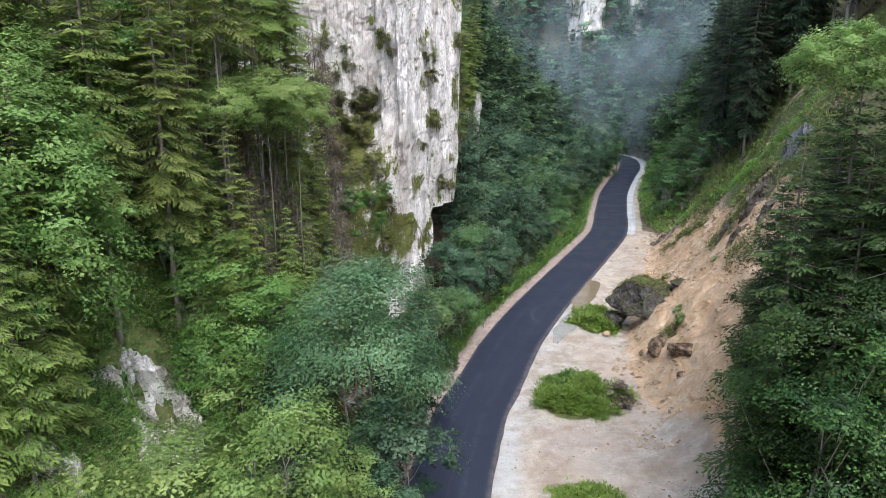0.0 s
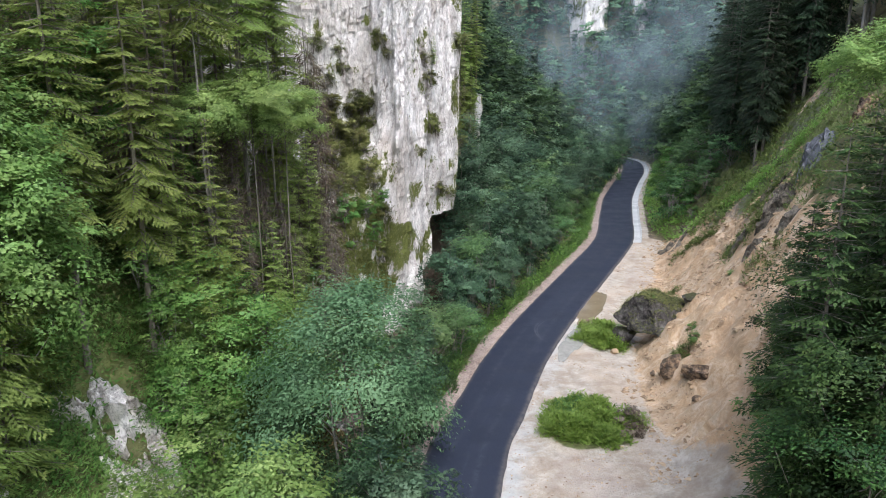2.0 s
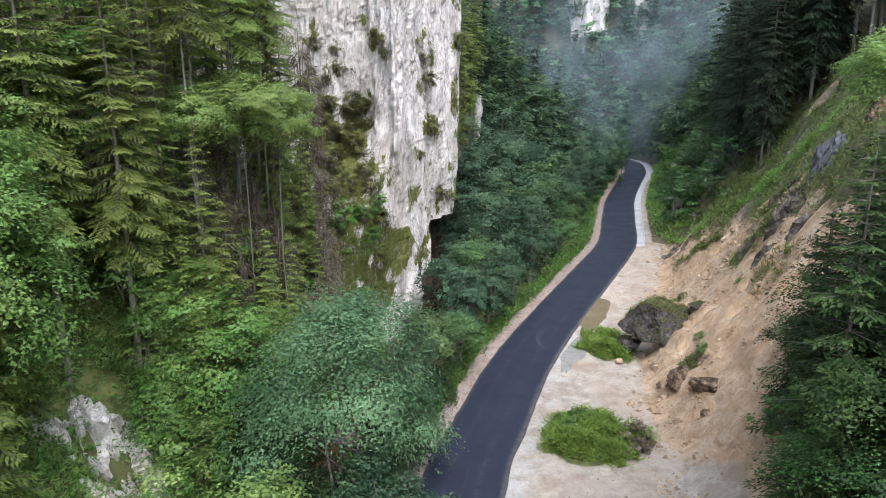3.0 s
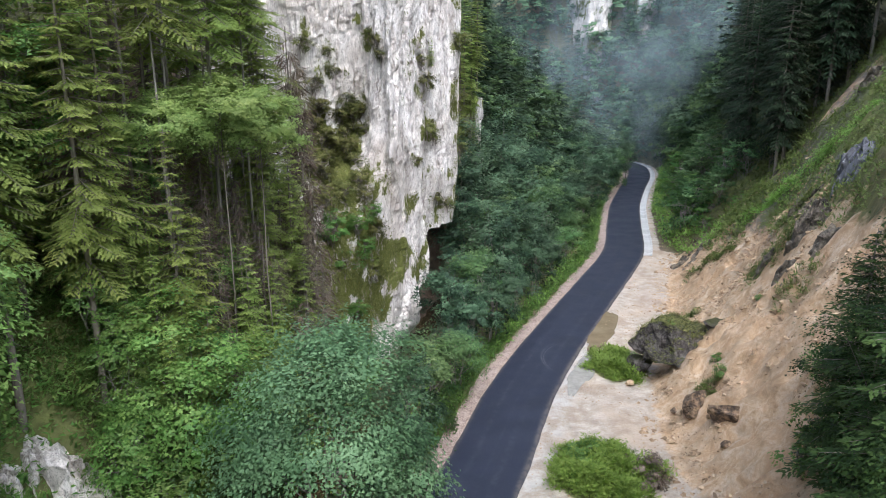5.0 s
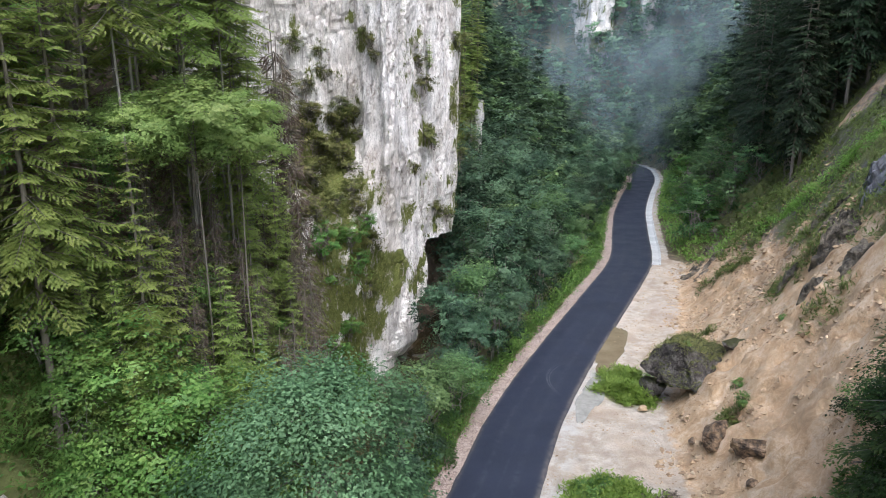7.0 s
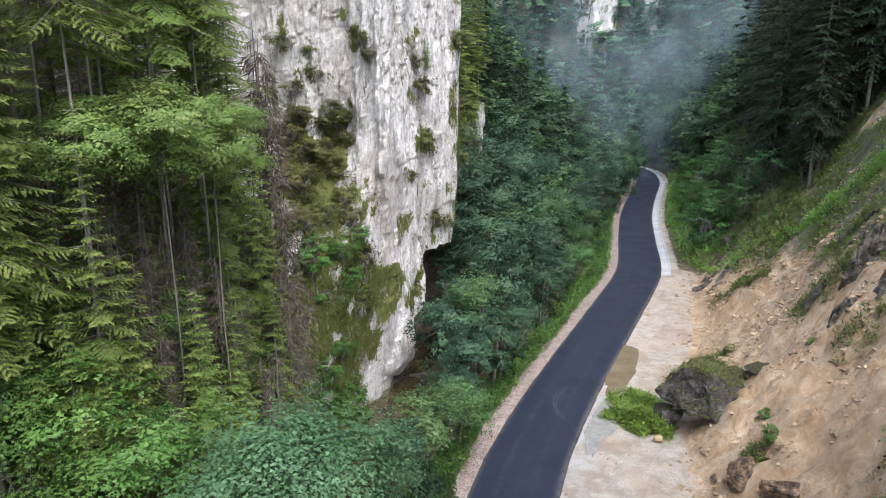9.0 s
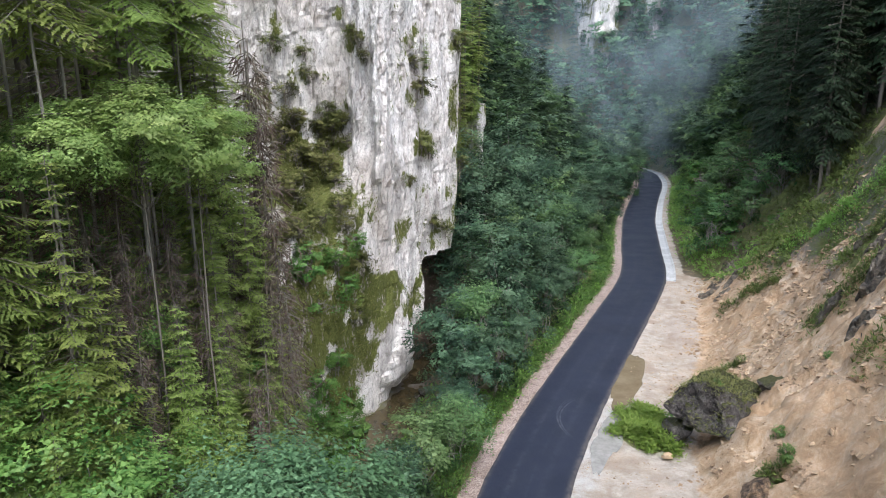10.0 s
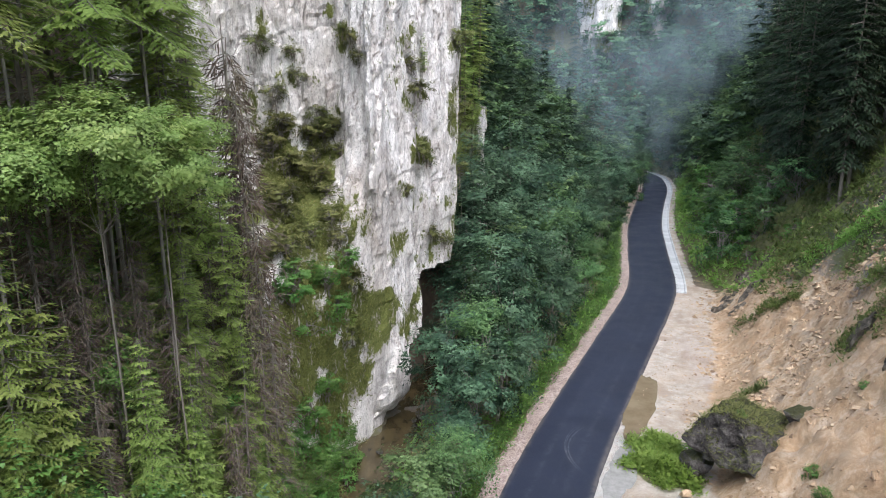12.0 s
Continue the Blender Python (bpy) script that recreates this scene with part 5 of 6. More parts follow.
# by the stream and road, near the camera's line
AB.plant(-5.3, 41.2, 1.04, 0.4, "stream bank alders", -0.9, "", 1.12)
HZ[1].plant(-8.4, 36.6, 0.9, 0.9, "stream bank hazels")
LI.plant(-7.4, 28.6, 1.0, 1.0, "stream bank trees", -0.6)
LI.plant(-11.6, 27.2, 1.12, 3.0, "stream bank trees", -0.9, "", 0.78)
LI.plant(-4.9, 30.6, 0.62, 4.4, "stream bank trees", -0.6)
AL[1].plant(-2.6, 35.4, 0.95, 2.2, "stream bank alders")
AL[2].plant(-3.2, 32.2, 0.9, 2.9, "stream bank alders")
for x, y, k, s in ((-1.7, 53.4, 1, 0.72), (-4.2, 50.4, 2, 0.6), (-2.2, 47.6, 2, 0.8), (-0.6, 58.4, 2, 0.95), (1.4, 63.8, 2, 0.75), (0.9, 67.2, 1, 0.7), (2.4, 70.6, 1, 0.75),
                   (4.6, 74.0, 2, 1.0), (1.0, 76.0, 1, 0.95), (3.4, 80.2, 1, 1.15), (7.2, 80.0, 1, 0.7), (2.2, 84.6, 0, 0.72), (6.0, 86.4, 0, 0.8), (10.2, 87.6, 2, 0.95), (4.4, 91.0, 0, 1.0), (8.6, 93.4, 1, 1.25), (13.2, 95.0, 1, 0.65), (6.4, 99.0, 0, 1.12), (11.2, 100.4, 0, 0.75),
                   (15.8, 102.0, 2, 0.85), (9.6, 107.0, 0, 1.0), (14.0, 108.4, 1, 1.35), (18.4, 110.0, 1, 0.75), (11.6, 114.6, 0, 1.15), (16.8, 116.6, 0, 0.7), (20.8, 118.4, 1, 0.85), (14.6, 123.0, 0, 1.1), (19.4, 126.4, 0, 0.75), (23.6, 128.6, 1, 0.9), (11.0, 128.0, 0, 1.25), (17.4, 133.0, 0, 1.05), (22.4, 137.0, 0, 0.8), (26.6, 138.6, 1, 0.95),
                   (21.0, 145.0, 0, 1.0), (26.0, 148.0, 0, 0.9), (30.2, 149.0, 1, 0.95), (33.6, 158.0, 1, 1.1), (29.0, 157.0, 0, 1.0), (38.5, 170.0, 1, 1.1), (34.6, 168.0, 0, 0.9), (43.0, 183.0, 1, 1.0), (46.0, 195.0, 1, 0.9)):
    if round(x * 7 + y * 3) % 3 == 0:
        HZ[0 if k == 0 else 1].plant(x, y, s, turn(), "roadside hazels", None, "", float(rng.uniform(0.9, 1.2)))
    else:
        AL[3 if k == 0 and y > 60 else k].plant(x, y, s, turn(), "roadside alders", None, "", float(rng.uniform(0.9, 1.25)))
for x, y, z, s in ((4.2, 115.6, 15.0, 0.8), (3.2, 114.8, 19.0, 0.7), (5.0, 116.2, 21.0, 0.66), (2.6, 112.0, 11.0, 0.75), (4.6, 116.2, 9.0, 0.5)):
    SP[1].plant(x, y, s, turn(), "spruces on the spur", z, "narrow olive-green spruce clinging to a rock spur", 0.95)
for x, y, s in ((4.2, 106.0, 1.1), (6.6, 109.6, 1.15), (3.0, 101.0, 1.05), (7.6, 114.0, 1.2)):
    AL[3].plant(x, y, s, turn(), "stream bank alders", None, "", 1.1)
for x, y, s in ((57.4, 203.6, 0.7), (59.6, 209.4, 0.9), (61.0, 215.6, 1.0), (60.2, 221.4, 1.0), (57.0, 226.4, 1.0), (64.6, 219.0, 1.1), (65.4, 226.0, 1.1), (62.0, 231.0, 1.1), (52.6, 232.4, 1.0), (67.6, 212.6, 1.1), (63.4, 206.0, 1.0), (60.0, 199.6, 0.8)):
    AL[3].plant(x, y, s, turn(), "trees at the bend", None, "blue-green tree beyond the road's misty bend")
# steep left slope
def in_gully(x, y):
    """The narrow strip of brushwood that runs down the left slope."""
    a, d = np.array([-12.9, 51.6]), np.array([3.0, -5.4])
    q = np.clip(((x - a[0]) * d[0] + (y - a[1]) * d[1]) / (d @ d), 0, 1)
    return math.hypot(x - a[0] - q * d[0], y - a[1] - q * d[1]) < 1.4


MA.plant(-12.4, 52.6, 0.98, 0.7, "left slope maples", 6.8)
MA.plant(-10.7, 54.6, 0.86, 2.7, "left slope maples", 8.2)
MA.plant(-15.2, 51.4, 0.8, 4.0, "left slope maples", 9.4)
for x, y, k, s in ((-19.4, 41.4, 2, 0.95), (-17.0, 44.6, 2, 0.85), (-20.4, 44.6, 1, 1.05), (-16.6, 47.0, 1, 0.95), (-19.2, 49.6, 2, 0.95), (-23.4, 40.8, 2, 1.0),
                   (-15.8, 53.6, 1, 0.8), (-12.6, 58.8, 2, 0.66), (-14.4, 57.6, 2, 0.75), (-17.0, 57.4, 2, 0.9), (-13.8, 62.0, 1, 0.8), (-16.4, 62.8, 2, 0.85), (-13.6, 55.2, 2, 0.6), (-11.4, 58.0, 2, 0.52), (-24.0, 31.0, 0, 0.9), (-19.4, 33.4, 3, 0.95), (-20.0, 29.0, 0, 0.8), (-19.0, 30.4, 3, 0.85), (-15.0, 60.0, 1, 0.7), (-12.4, 61.0, 1, 0.62), (-18.0, 53.0, 1, 0.85),
                   (-20.6, 37.4, 3, 0.8), (-14.8, 49.9, 2, 0.62)):
    if 49.8 < y < 66 and x > -18.5 and s > 0.55:
        ST[k % 2].plant(x, y, 1.0, turn(), "left slope spruces", None, "", 0.75 + 0.35 * s)
    else:
        SP[k].plant(x, y, s, turn(), "left slope spruces")
for x, y, s in ((-12.9, 50.2, 0.82), (-11.5, 52.6, 0.74), (-14.0, 48.0, 0.8), (-10.6, 55.4, 0.66), (-12.6, 50.2, 0.5), (-10.6, 53.4, 0.5), (-11.6, 52.4, 0.55), (-13.6, 49.0, 0.5), (-9.9, 55.2, 0.42)):
    if not in_gully(x, y):
        SP[1].plant(x, y, s, turn(), "left slope spruces", None, "half-grown green spruce in front of the maples")
for k in range(28):
    y = float(rng.uniform(38, 63))
    x = float(stream_x(y)) - 2.2 - float(rng.uniform(0, 4.6))
    if (y < 42.5 and x < -14.5) or in_gully(x, y):
        continue
    BE[1].plant(x, y, float(rng.uniform(0.45, 0.85)), turn(), "left slope beeches")
for x, y, k, s, tl in ((-10.6, 61.6, 1, 0.72, 1.1), (-12.2, 63.4, 2, 0.75, 1.1), (-11.0, 64.6, 1, 0.78, 1.15), (-13.4, 66.0, 2, 0.8, 1.15), (-9.6, 60.2, 1, 0.6, 1.0), (-12.4, 60.0, 1, 0.8, 1.1), (-14.6, 64.0, 1, 0.9, 1.1), (-9.4, 62.8, 3, 0.62, 1.1)):
    SP[k].plant(x, y, s, turn(), "left slope spruces", None, "", tl)
for x, y, s in ((-10.0, 64.6, 1.6), (-9.3, 63.6, 1.3), (-10.6, 65.6, 1.75), (-8.7, 62.6, 1.0), (-11.2, 66.6, 1.8)):
    SN.plant(x, y, s, turn(), "dead spruces")
for x, y, k, s in ((-16.4, 70.5, 2, 0.95), (-15.4, 67.4, 1, 1.0), (-17.6, 73.0, 2, 1.05), (-14.6, 69.6, 1, 0.9), (-18.6, 68.6, 0, 1.0)):
    SP[k].plant(x, y, s, turn(), "left slope spruces")
for x, y, s in ((-19.3, 35.2, 1.1), (-21.0, 35.0, 1.3), (-20.4, 36.2, 1.0), (-23.2, 39.0, 1.1), (-22.4, 36.8, 1.2), (-21.8, 42.4, 1.15), (-23.0, 39.4, 1.2)):
    LI.plant(x, y, s, turn(), "left slope ashes", None, "young ash with light green foliage on the slope")
# younger spruces in front, their skirts reaching the ground
for x, y, s in ((-13.6, 47.2, 0.42), (-14.8, 46.8, 0.5), (-13.2, 49.4, 0.4), (-12.4, 50.6, 0.36), (-15.6, 48.4, 0.5), (-11.4, 53.6, 0.42), (-12.2, 55.0, 0.4), (-10.6, 56.0, 0.4), (-10.9, 58.8, 0.42), (-10.0, 60.4, 0.36), (-14.2, 51.6, 0.45), (-12.8, 52.8, 0.44), (-9.6, 62.2, 0.3), (-11.6, 56.8, 0.45), (-13.0, 57.2, 0.5), (-14.6, 55.0, 0.5), (-12.0, 48.6, 0.3), (-9.0, 66.0, 0.26), (-10.8, 64.6, 0.4), (-11.9, 51.6, 0.5), (-10.9, 52.9, 0.5), (-10.4, 54.8, 0.5), (-9.9, 57.4, 0.45), (-12.6, 48.0, 0.5), (-13.6, 45.2, 0.45), (-9.4, 59.2, 0.42), (-15.8, 45.6, 0.4), (-20.8, 35.8, 0.5), (-20.6, 38.4, 0.5), (-22.0, 38.6, 0.6), (-21.4, 36.6, 0.6), (-20.0, 34.4, 0.45), (-21.0, 33.8, 0.55), (-21.6, 40.4, 0.5), (-12.8, 51.2, 0.62), (-11.6, 53.2, 0.6), (-13.4, 49.4, 0.6), (-10.7, 56.2, 0.52)):
    if in_gully(x, y):
        continue
    SY.plant(x, y, s * float(rng.uniform(1.15, 1.6)), turn(), "young spruces on the left slope", None, "young spruce with drooping yellow-green skirts", 0.9)
for y in np.arange(22, 84, 3.7):
    for off in np.arange(14, 29, 3.9):
        x = float(stream_x(y)) - off + rng.uniform(-1.3, 1.3)
        yy = float(y + rng.uniform(-1.4, 1.4))
        if (x > -22 and yy < 62) or (yy > 74 and x > -24) or x > -16:
            continue
        SB[int(rng.integers(0, 2))].plant(x, yy, float(rng.uniform(0.8, 1.15)), turn(), "left slope spruces")
for x, y, k, s in ((-13.4, 43.8, 1, 1.0), (-15.6, 42.4, 1, 0.7), (-16.2, 44.2, 1, 0.8), (-17.6, 45.6, 1, 0.8), (-14.8, 43.6, 1, 0.9), (-13.0, 46.4, 1, 1.0), (-11.8, 49.2, 1, 0.9), (-11.0, 51.6, 1, 0.85), (-10.4, 54.2, 1, 0.9), (-9.6, 57.0, 1, 0.8), (-9.4, 59.4, 1, 0.7), (-13.0, 45.4, 0, 1.0), (-12.4, 47.8, 0, 0.9), (-21.8, 33.6, 0, 0.8), (-24.6, 37.6, 0, 1.1), (-22.6, 32.0, 0, 1.0), (-9.0, 62.4, 1, 0.6), (-8.2, 64.8, 1, 0.5), (-14.0, 33.0, 1, 0.9), (-13.4, 37.8, 1, 0.7),
                   (-12.0, 45.0, 1, 0.8), (-10.8, 47.4, 1, 0.75), (-14.4, 45.0, 1, 1.0), (-12.2, 41.4, 1, 0.6), (-23.6, 43.6, 0, 1.0), (-21.0, 47.0, 0, 1.0), (-7.4, 67.6, 1, 0.45), (-7.0, 70.6, 1, 0.4)):
    if not in_gully(x, y):
        BE[k].plant(x, y, s, turn(), "left slope beeches")
for x, y, s in ((-12.4, 50.7, 0.85), (-12.0, 50.0, 0.75), (-12.8, 51.3, 0.9), (-11.6, 49.3, 0.65), (-12.3, 50.3, 0.8), (-13.4, 54.4, 0.9), (-12.6, 55.6, 0.95), (-14.4, 54.0, 1.0), (-13.0, 56.4, 0.9), (-15.2, 52.6, 1.0), (-14.0, 52.2, 0.85), (-11.9, 57.0, 0.9), (-11.2, 49.2, 0.85), (-10.8, 50.0, 0.8), (-11.7, 48.8, 0.9), (-9.2, 56.4, 0.8), (-9.6, 57.2, 0.85), (-12.6, 50.8, 0.6), (-11.4, 61.6, 0.9), (-10.2, 62.8, 0.7), (-9.9, 60.8, 0.8), (-12.6, 65.4, 0.9), (-10.9, 59.6, 0.75), (-12.0, 54.4, 0.8), (-13.9, 53.2, 0.9), (-15.2, 56.2, 0.9), (-11.9, 50.3, 0.62), (-11.5, 50.9, 0.55), (-12.3, 49.7, 0.5), (-10.8, 57.2, 0.9), (-11.4, 55.6, 1.0), (-9.2, 58.2, 0.9), (-8.9, 60.6, 1.0), (-9.5, 61.8, 1.1)):
    SN.plant(x, y, s, turn(), "dead spruces")
for x, y, k, s in ((-7.6, 63.4, 0, 0.9), (-8.8, 64.6, 0, 1.0), (-8.0, 66.0, 1, 1.1), (-9.8, 66.8, 0, 1.1), (-7.2, 67.6, 1, 1.0), (-8.8, 68.6, 0, 0.9), (-10.4, 69.4, 0, 1.2), (-7.4, 70.2, 0, 0.8), (-9.2, 71.0, 0, 1.0), (-6.6, 71.6, 1, 1.0), (-8.0, 72.8, 0, 1.0), (-10.6, 73.0, 0, 1.1), (-6.8, 74.0, 0, 0.8), (-9.0, 75.0, 0, 1.1), (-7.6, 76.0, 1, 1.2), (-11.2, 76.4, 0, 1.0), (-12.4, 71.6, 0, 1.2), (-11.8, 67.4, 0, 1.2), (-6.4, 66.6, 1, 0.9), (-6.0, 69.6, 1, 0.9), (-5.8, 72.6, 1, 0.8)):
    SH[k].plant(x, y, s, turn(), "bushes on the mossy buttress", None, "leafy olive-green bush on a mossy buttress")
# right side
for x, y, k, s in ((16.3, 33.4, 0, 0.86), (19.4, 35.0, 0, 0.85), (22.4, 33.4, 0, 1.0), (18.4, 31.6, 0, 0.72), (24.0, 38.0, 0, 0.9), (20.2, 30.6, 0, 0.95), (17.0, 34.6, 3, 0.6), (17.4, 30.4, 3, 0.85), (19.8, 42.2, 3, 0.95), (21.6, 40.0, 3, 1.05), (18.7, 39.0, 3, 0.85), (17.8, 36.4, 3, 0.75), (21.2, 44.6, 3, 0.8), (23.2, 43.6, 3, 1.0)):
    SR[0 if k == 0 else 1].plant(x, y, s, turn(), "right bank spruces")
for x, y, k, s, z in ((16.4, 28.6, 0, 1.0, 1.0), (18.6, 31.0, 0, 1.1, 3.0), (20.6, 37.0, 0, 1.1, 4.2), (26.5, 41.0, 0, 1.2, 8.5), (21.8, 34.4, 0, 1.15, 5.0), (15.0, 29.8, 1, 0.9, None), (13.8, 28.0, 1, 0.8, None), (21.8, 44.6, 1, 0.9, None), (23.0, 42.4, 0, 0.8, None)):
    RB[k].plant(x, y, s, turn(), "right bank beeches", z)
for x, y, s in ((21.2, 46.4, 1.0), (22.6, 49.4, 0.8), (19.6, 46.0, 0.7)):
    SH[0].plant(x, y, s, turn(), "shrubs on the right bank")
MA.plant(20.0, 37.0, 0.8, 1.5, "right bank maples", 12.6)
for x, y, k, s in ((38.8, 95.2, 1, 1.0), (40.2, 96.6, 1, 1.05), (37.6, 101, 0, 0.95), (41.8, 100.2, 0, 1.05), (36.8, 107, 0, 0.9), (40.4, 106, 0, 1.05), (38.4, 113, 0, 0.95), (42, 112, 0, 1.1), (40.2, 119.4, 0, 0.95), (44.4, 118, 0, 1.0), (42.6, 126, 0, 0.95), (46.8, 125, 0, 1.1), (45.2, 133, 0, 0.95), (49.4, 132, 0, 1.0), (47.4, 141, 0, 1.0), (44.6, 96.8, 1, 1.05), (47.6, 98.6, 0, 1.0), (50.4, 94.4, 1, 1.0), (49.6, 101, 0, 1.0), (46.2, 106, 0, 1.0), (52.4, 98, 1, 1.1), (54, 90, 0, 1.0), (52.6, 86, 1, 1.0), (50.8, 80.4, 0, 1.0), (48.2, 74.6, 1, 0.95), (46.4, 69.0, 0, 1.0), (44.0, 63.6, 1, 0.9), (39.2, 109.6, 0, 0.7), (37.2, 104.2, 0, 0.6), (41.0, 116, 0, 0.7), (39.4, 98.4, 0, 0.5)):
    if s > 0.7:
        SD[k].plant(x + 3.2 * float(smooth(47, 42, x - 0.25 * (y - 95)) * smooth(98, 100, y)), y, s, turn(), "right slope spruces")
for x, y, s in ((41.6, 101.6, 1.0), (42.8, 103.2, 1.05), (46.4, 100.4, 0.95), (49.0, 97.0, 1.0), (44.6, 104.0, 0.9), (48.6, 93.0, 1.0), (51.4, 97.4, 1.0), (53.6, 94.2, 1.05), (56.0, 99.0, 1.0), (54.4, 103.0, 1.0), (51.0, 106.0, 1.0)):
    SE.plant(x, y, s, turn(), "right slope spruces")
for x, y, k, s in ((35.2, 108.4, 1, 0.9), (34.8, 112.6, 0, 0.8), (36.4, 117.4, 1, 0.9), (38.6, 124, 0, 1.2), (40.0, 131.2, 0, 1.3), (42.6, 139, 0, 1.4), (45.6, 147, 0, 1.5), (34.6, 104.4, 0, 0.7), (36.0, 111.0, 0, 1.0), (37.4, 114.4, 0, 1.0), (38.2, 119.6, 0, 1.1), (36.6, 121.4, 1, 1.2), (41.4, 128, 0, 1.3), (39.6, 135, 1, 1.4), (44.2, 143, 0, 1.5), (37.0, 99.6, 0, 0.7)):
    SH[k].plant(x, y, s * 1.5, turn(), "shrubs on the green bank")
for k in range(30):
    at = int(np.searchsorted(ROAD[:, 1], rng.uniform(106, 176)))
    p = ROAD[at] + RN[at] * rng.uniform(7.5, 15.5)
    HB.plant(float(p[0]), float(p[1]), float(rng.uniform(0.45, 0.95)), turn(), "hazels on the green bank")
# shrub islands on the verge
for x, y, k, s in ((9.3, 51.5, 1, 1.2), (10.2, 52.6, 0, 0.9), (11.5, 52.8, 0, 0.75), (8.9, 53.2, 1, 0.9), (12.5, 52.0, 1, 0.7), (16.6, 68.6, 1, 0.8), (15.4, 69.2, 1, 0.5), (16.6, 67.2, 1, 0.7), (19.9, 58.0, 1, 0.6),
                   (15.7, 67.8, 1, 0.6), (18.4, 65.2, 1, 0.4), (20.6, 60.6, 1, 0.5), (24.4, 63.4, 1, 0.35)):
    z = 4.6 if (x, y) == (18.4, 65.2) else None
    SH[k].plant(x, y, s, turn(), "shrubs on the verge", z)


for x, y, s in ((-12.4, 50.7, 1.5), (-12.1, 50.0, 1.4), (-11.8, 49.3, 1.3), (-12.7, 51.3, 1.5), (-11.5, 48.7, 1.2)):
    DB.plant(x, y, s, turn(), "brushwood on the slope", None, "heap of dry grey-brown brushwood on the slope", 1.2)
for x, y, s in ((13.1, 51.0, 1.15), (12.9, 49.9, 0.7), (13.7, 52.2, 0.7)):
    DB.plant(x, y, s, turn(), "brushwood on the verge")


# ---- far woods: countless trees in one mesh each ----
def woods(name, protos, places, mat, label):
    V, F, N, T, n = [], [], [], [], 0
    for x, y, z, k, s, a in places:
        v, f, nn, tt = protos[k]
        c, sn = math.cos(a), math.sin(a)
        V.append(np.c_[v[:, 0] * c - v[:, 1] * sn, v[:, 0] * sn + v[:, 1] * c, v[:, 2]] * s + [x, y, z])
        N.append(np.c_[nn[:, 0] * c - nn[:, 1] * sn, nn[:, 0] * sn + nn[:, 1] * c, nn[:, 2]])
        T.append(tt + 0.22 * (math.sin(37.7 * x + 11.3 * y)))
        F.append(f + n)
        n += len(v)
    if V:
        me = leaf_mesh(name, np.concatenate(V), np.concatenate(F), np.concatenate(N), np.clip(np.concatenate(T), 0, 1), mat)
        tagged(new(name, me), label, "woods", kind="stuff")


far_leaf = [broadleaf_shape(500 + i, H, R, b, lo, 54, 0.66, 1.9, 1, 0.45)["crown"] for i, (H, R, b, lo) in enumerate(((15, 4.4, 0.1, 22), (12, 3.8, 0.1, 19)))]
hill_leaf = [broadleaf_shape(510 + i, H, R, b, lo, 16, 1.0, 1.8, 1, 0.4)["crown"] for i, (H, R, b, lo) in enumerate(((13, 4.4, 0.1, 20), (10, 3.6, 0.1, 17)))]
far_spruce = [spruce_shape(520 + i, 26, 3.4, 0.1, 16, 5, 1.15, 0.5, 1.15)["crown"] for i in range(2)]
leafs, needles, hill = [], [], []
for y in np.arange(92, 222, 4.4):
    for x in np.arange(-45, 130, 4.4):
        px, py = x + rng.uniform(-2, 2), y + rng.uniform(-2, 2)
        u, ry = road_uv(px, py)
        u = float(u[0])
        if abs(u) < (8 if py < 203 else 4.5) or (u > 0 and py < 145 and u < 30) or (-14 < u < 0 and py < 200) or (0 < u < (13 if py < 150 else 6.5) and py < 215) or (px < 9 and py < 125):
            continue
        z = float(height(px, py)) - 0.3
        if z > 28 + 0.07 * py or px < 0.027 * py - 5 or px > 0.45 * py + 6:
            continue
        leaf = rng.uniform() < (0.8 if u < 0 else 0.9 if u < 24 else 0.3)
        (leafs if leaf else needles).append((px, py, z, int(rng.integers(2)), float(rng.uniform(0.75, 1.1)), turn()))
# the wooded hillside that closes the valley
for y in np.arange(222, 282, 3.9):
    for x in np.arange(8, 92, 3.9):
        px, py = x + rng.uniform(-1.8, 1.8), y + rng.uniform(-1.8, 1.8)
        if abs(float(road_uv(px, py)[0][0])) < 5:
            continue
        z = float(height(px, py)) - 0.4
        gap = (0.174 * py < px < 0.21 * py) or (0.25 * py < px < 0.272 * py)
        s = float(rng.uniform(0.75, 1.15))
        if gap and py < 252:                 # low wood in front of the far walls
            s = min(s, (37 - z) / 13)
        s = max(s, 0.35)
        if z > 50 or px > 0.36 * py:
            continue
        if rng.uniform() < 0.18 and not gap:
            needles.append((px, py, z, int(rng.integers(2)), s * 0.85, turn()))
        else:
            hill.append((px, py, z, int(rng.integers(2)), s, turn()))
woods("far_broadleaf_woods", far_leaf, leafs[::2], ALDER, "dense blue-green broadleaf woods filling the far valley")
woods("far_beech_woods", far_leaf, leafs[1::2], HAZEL, "dense green beech woods above the stream")
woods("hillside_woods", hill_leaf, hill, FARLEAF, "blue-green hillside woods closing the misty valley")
woods("far_spruce_woods", far_spruce, needles, SPRUCE_SHADED, "dense dark spruce woods on the far slopes")


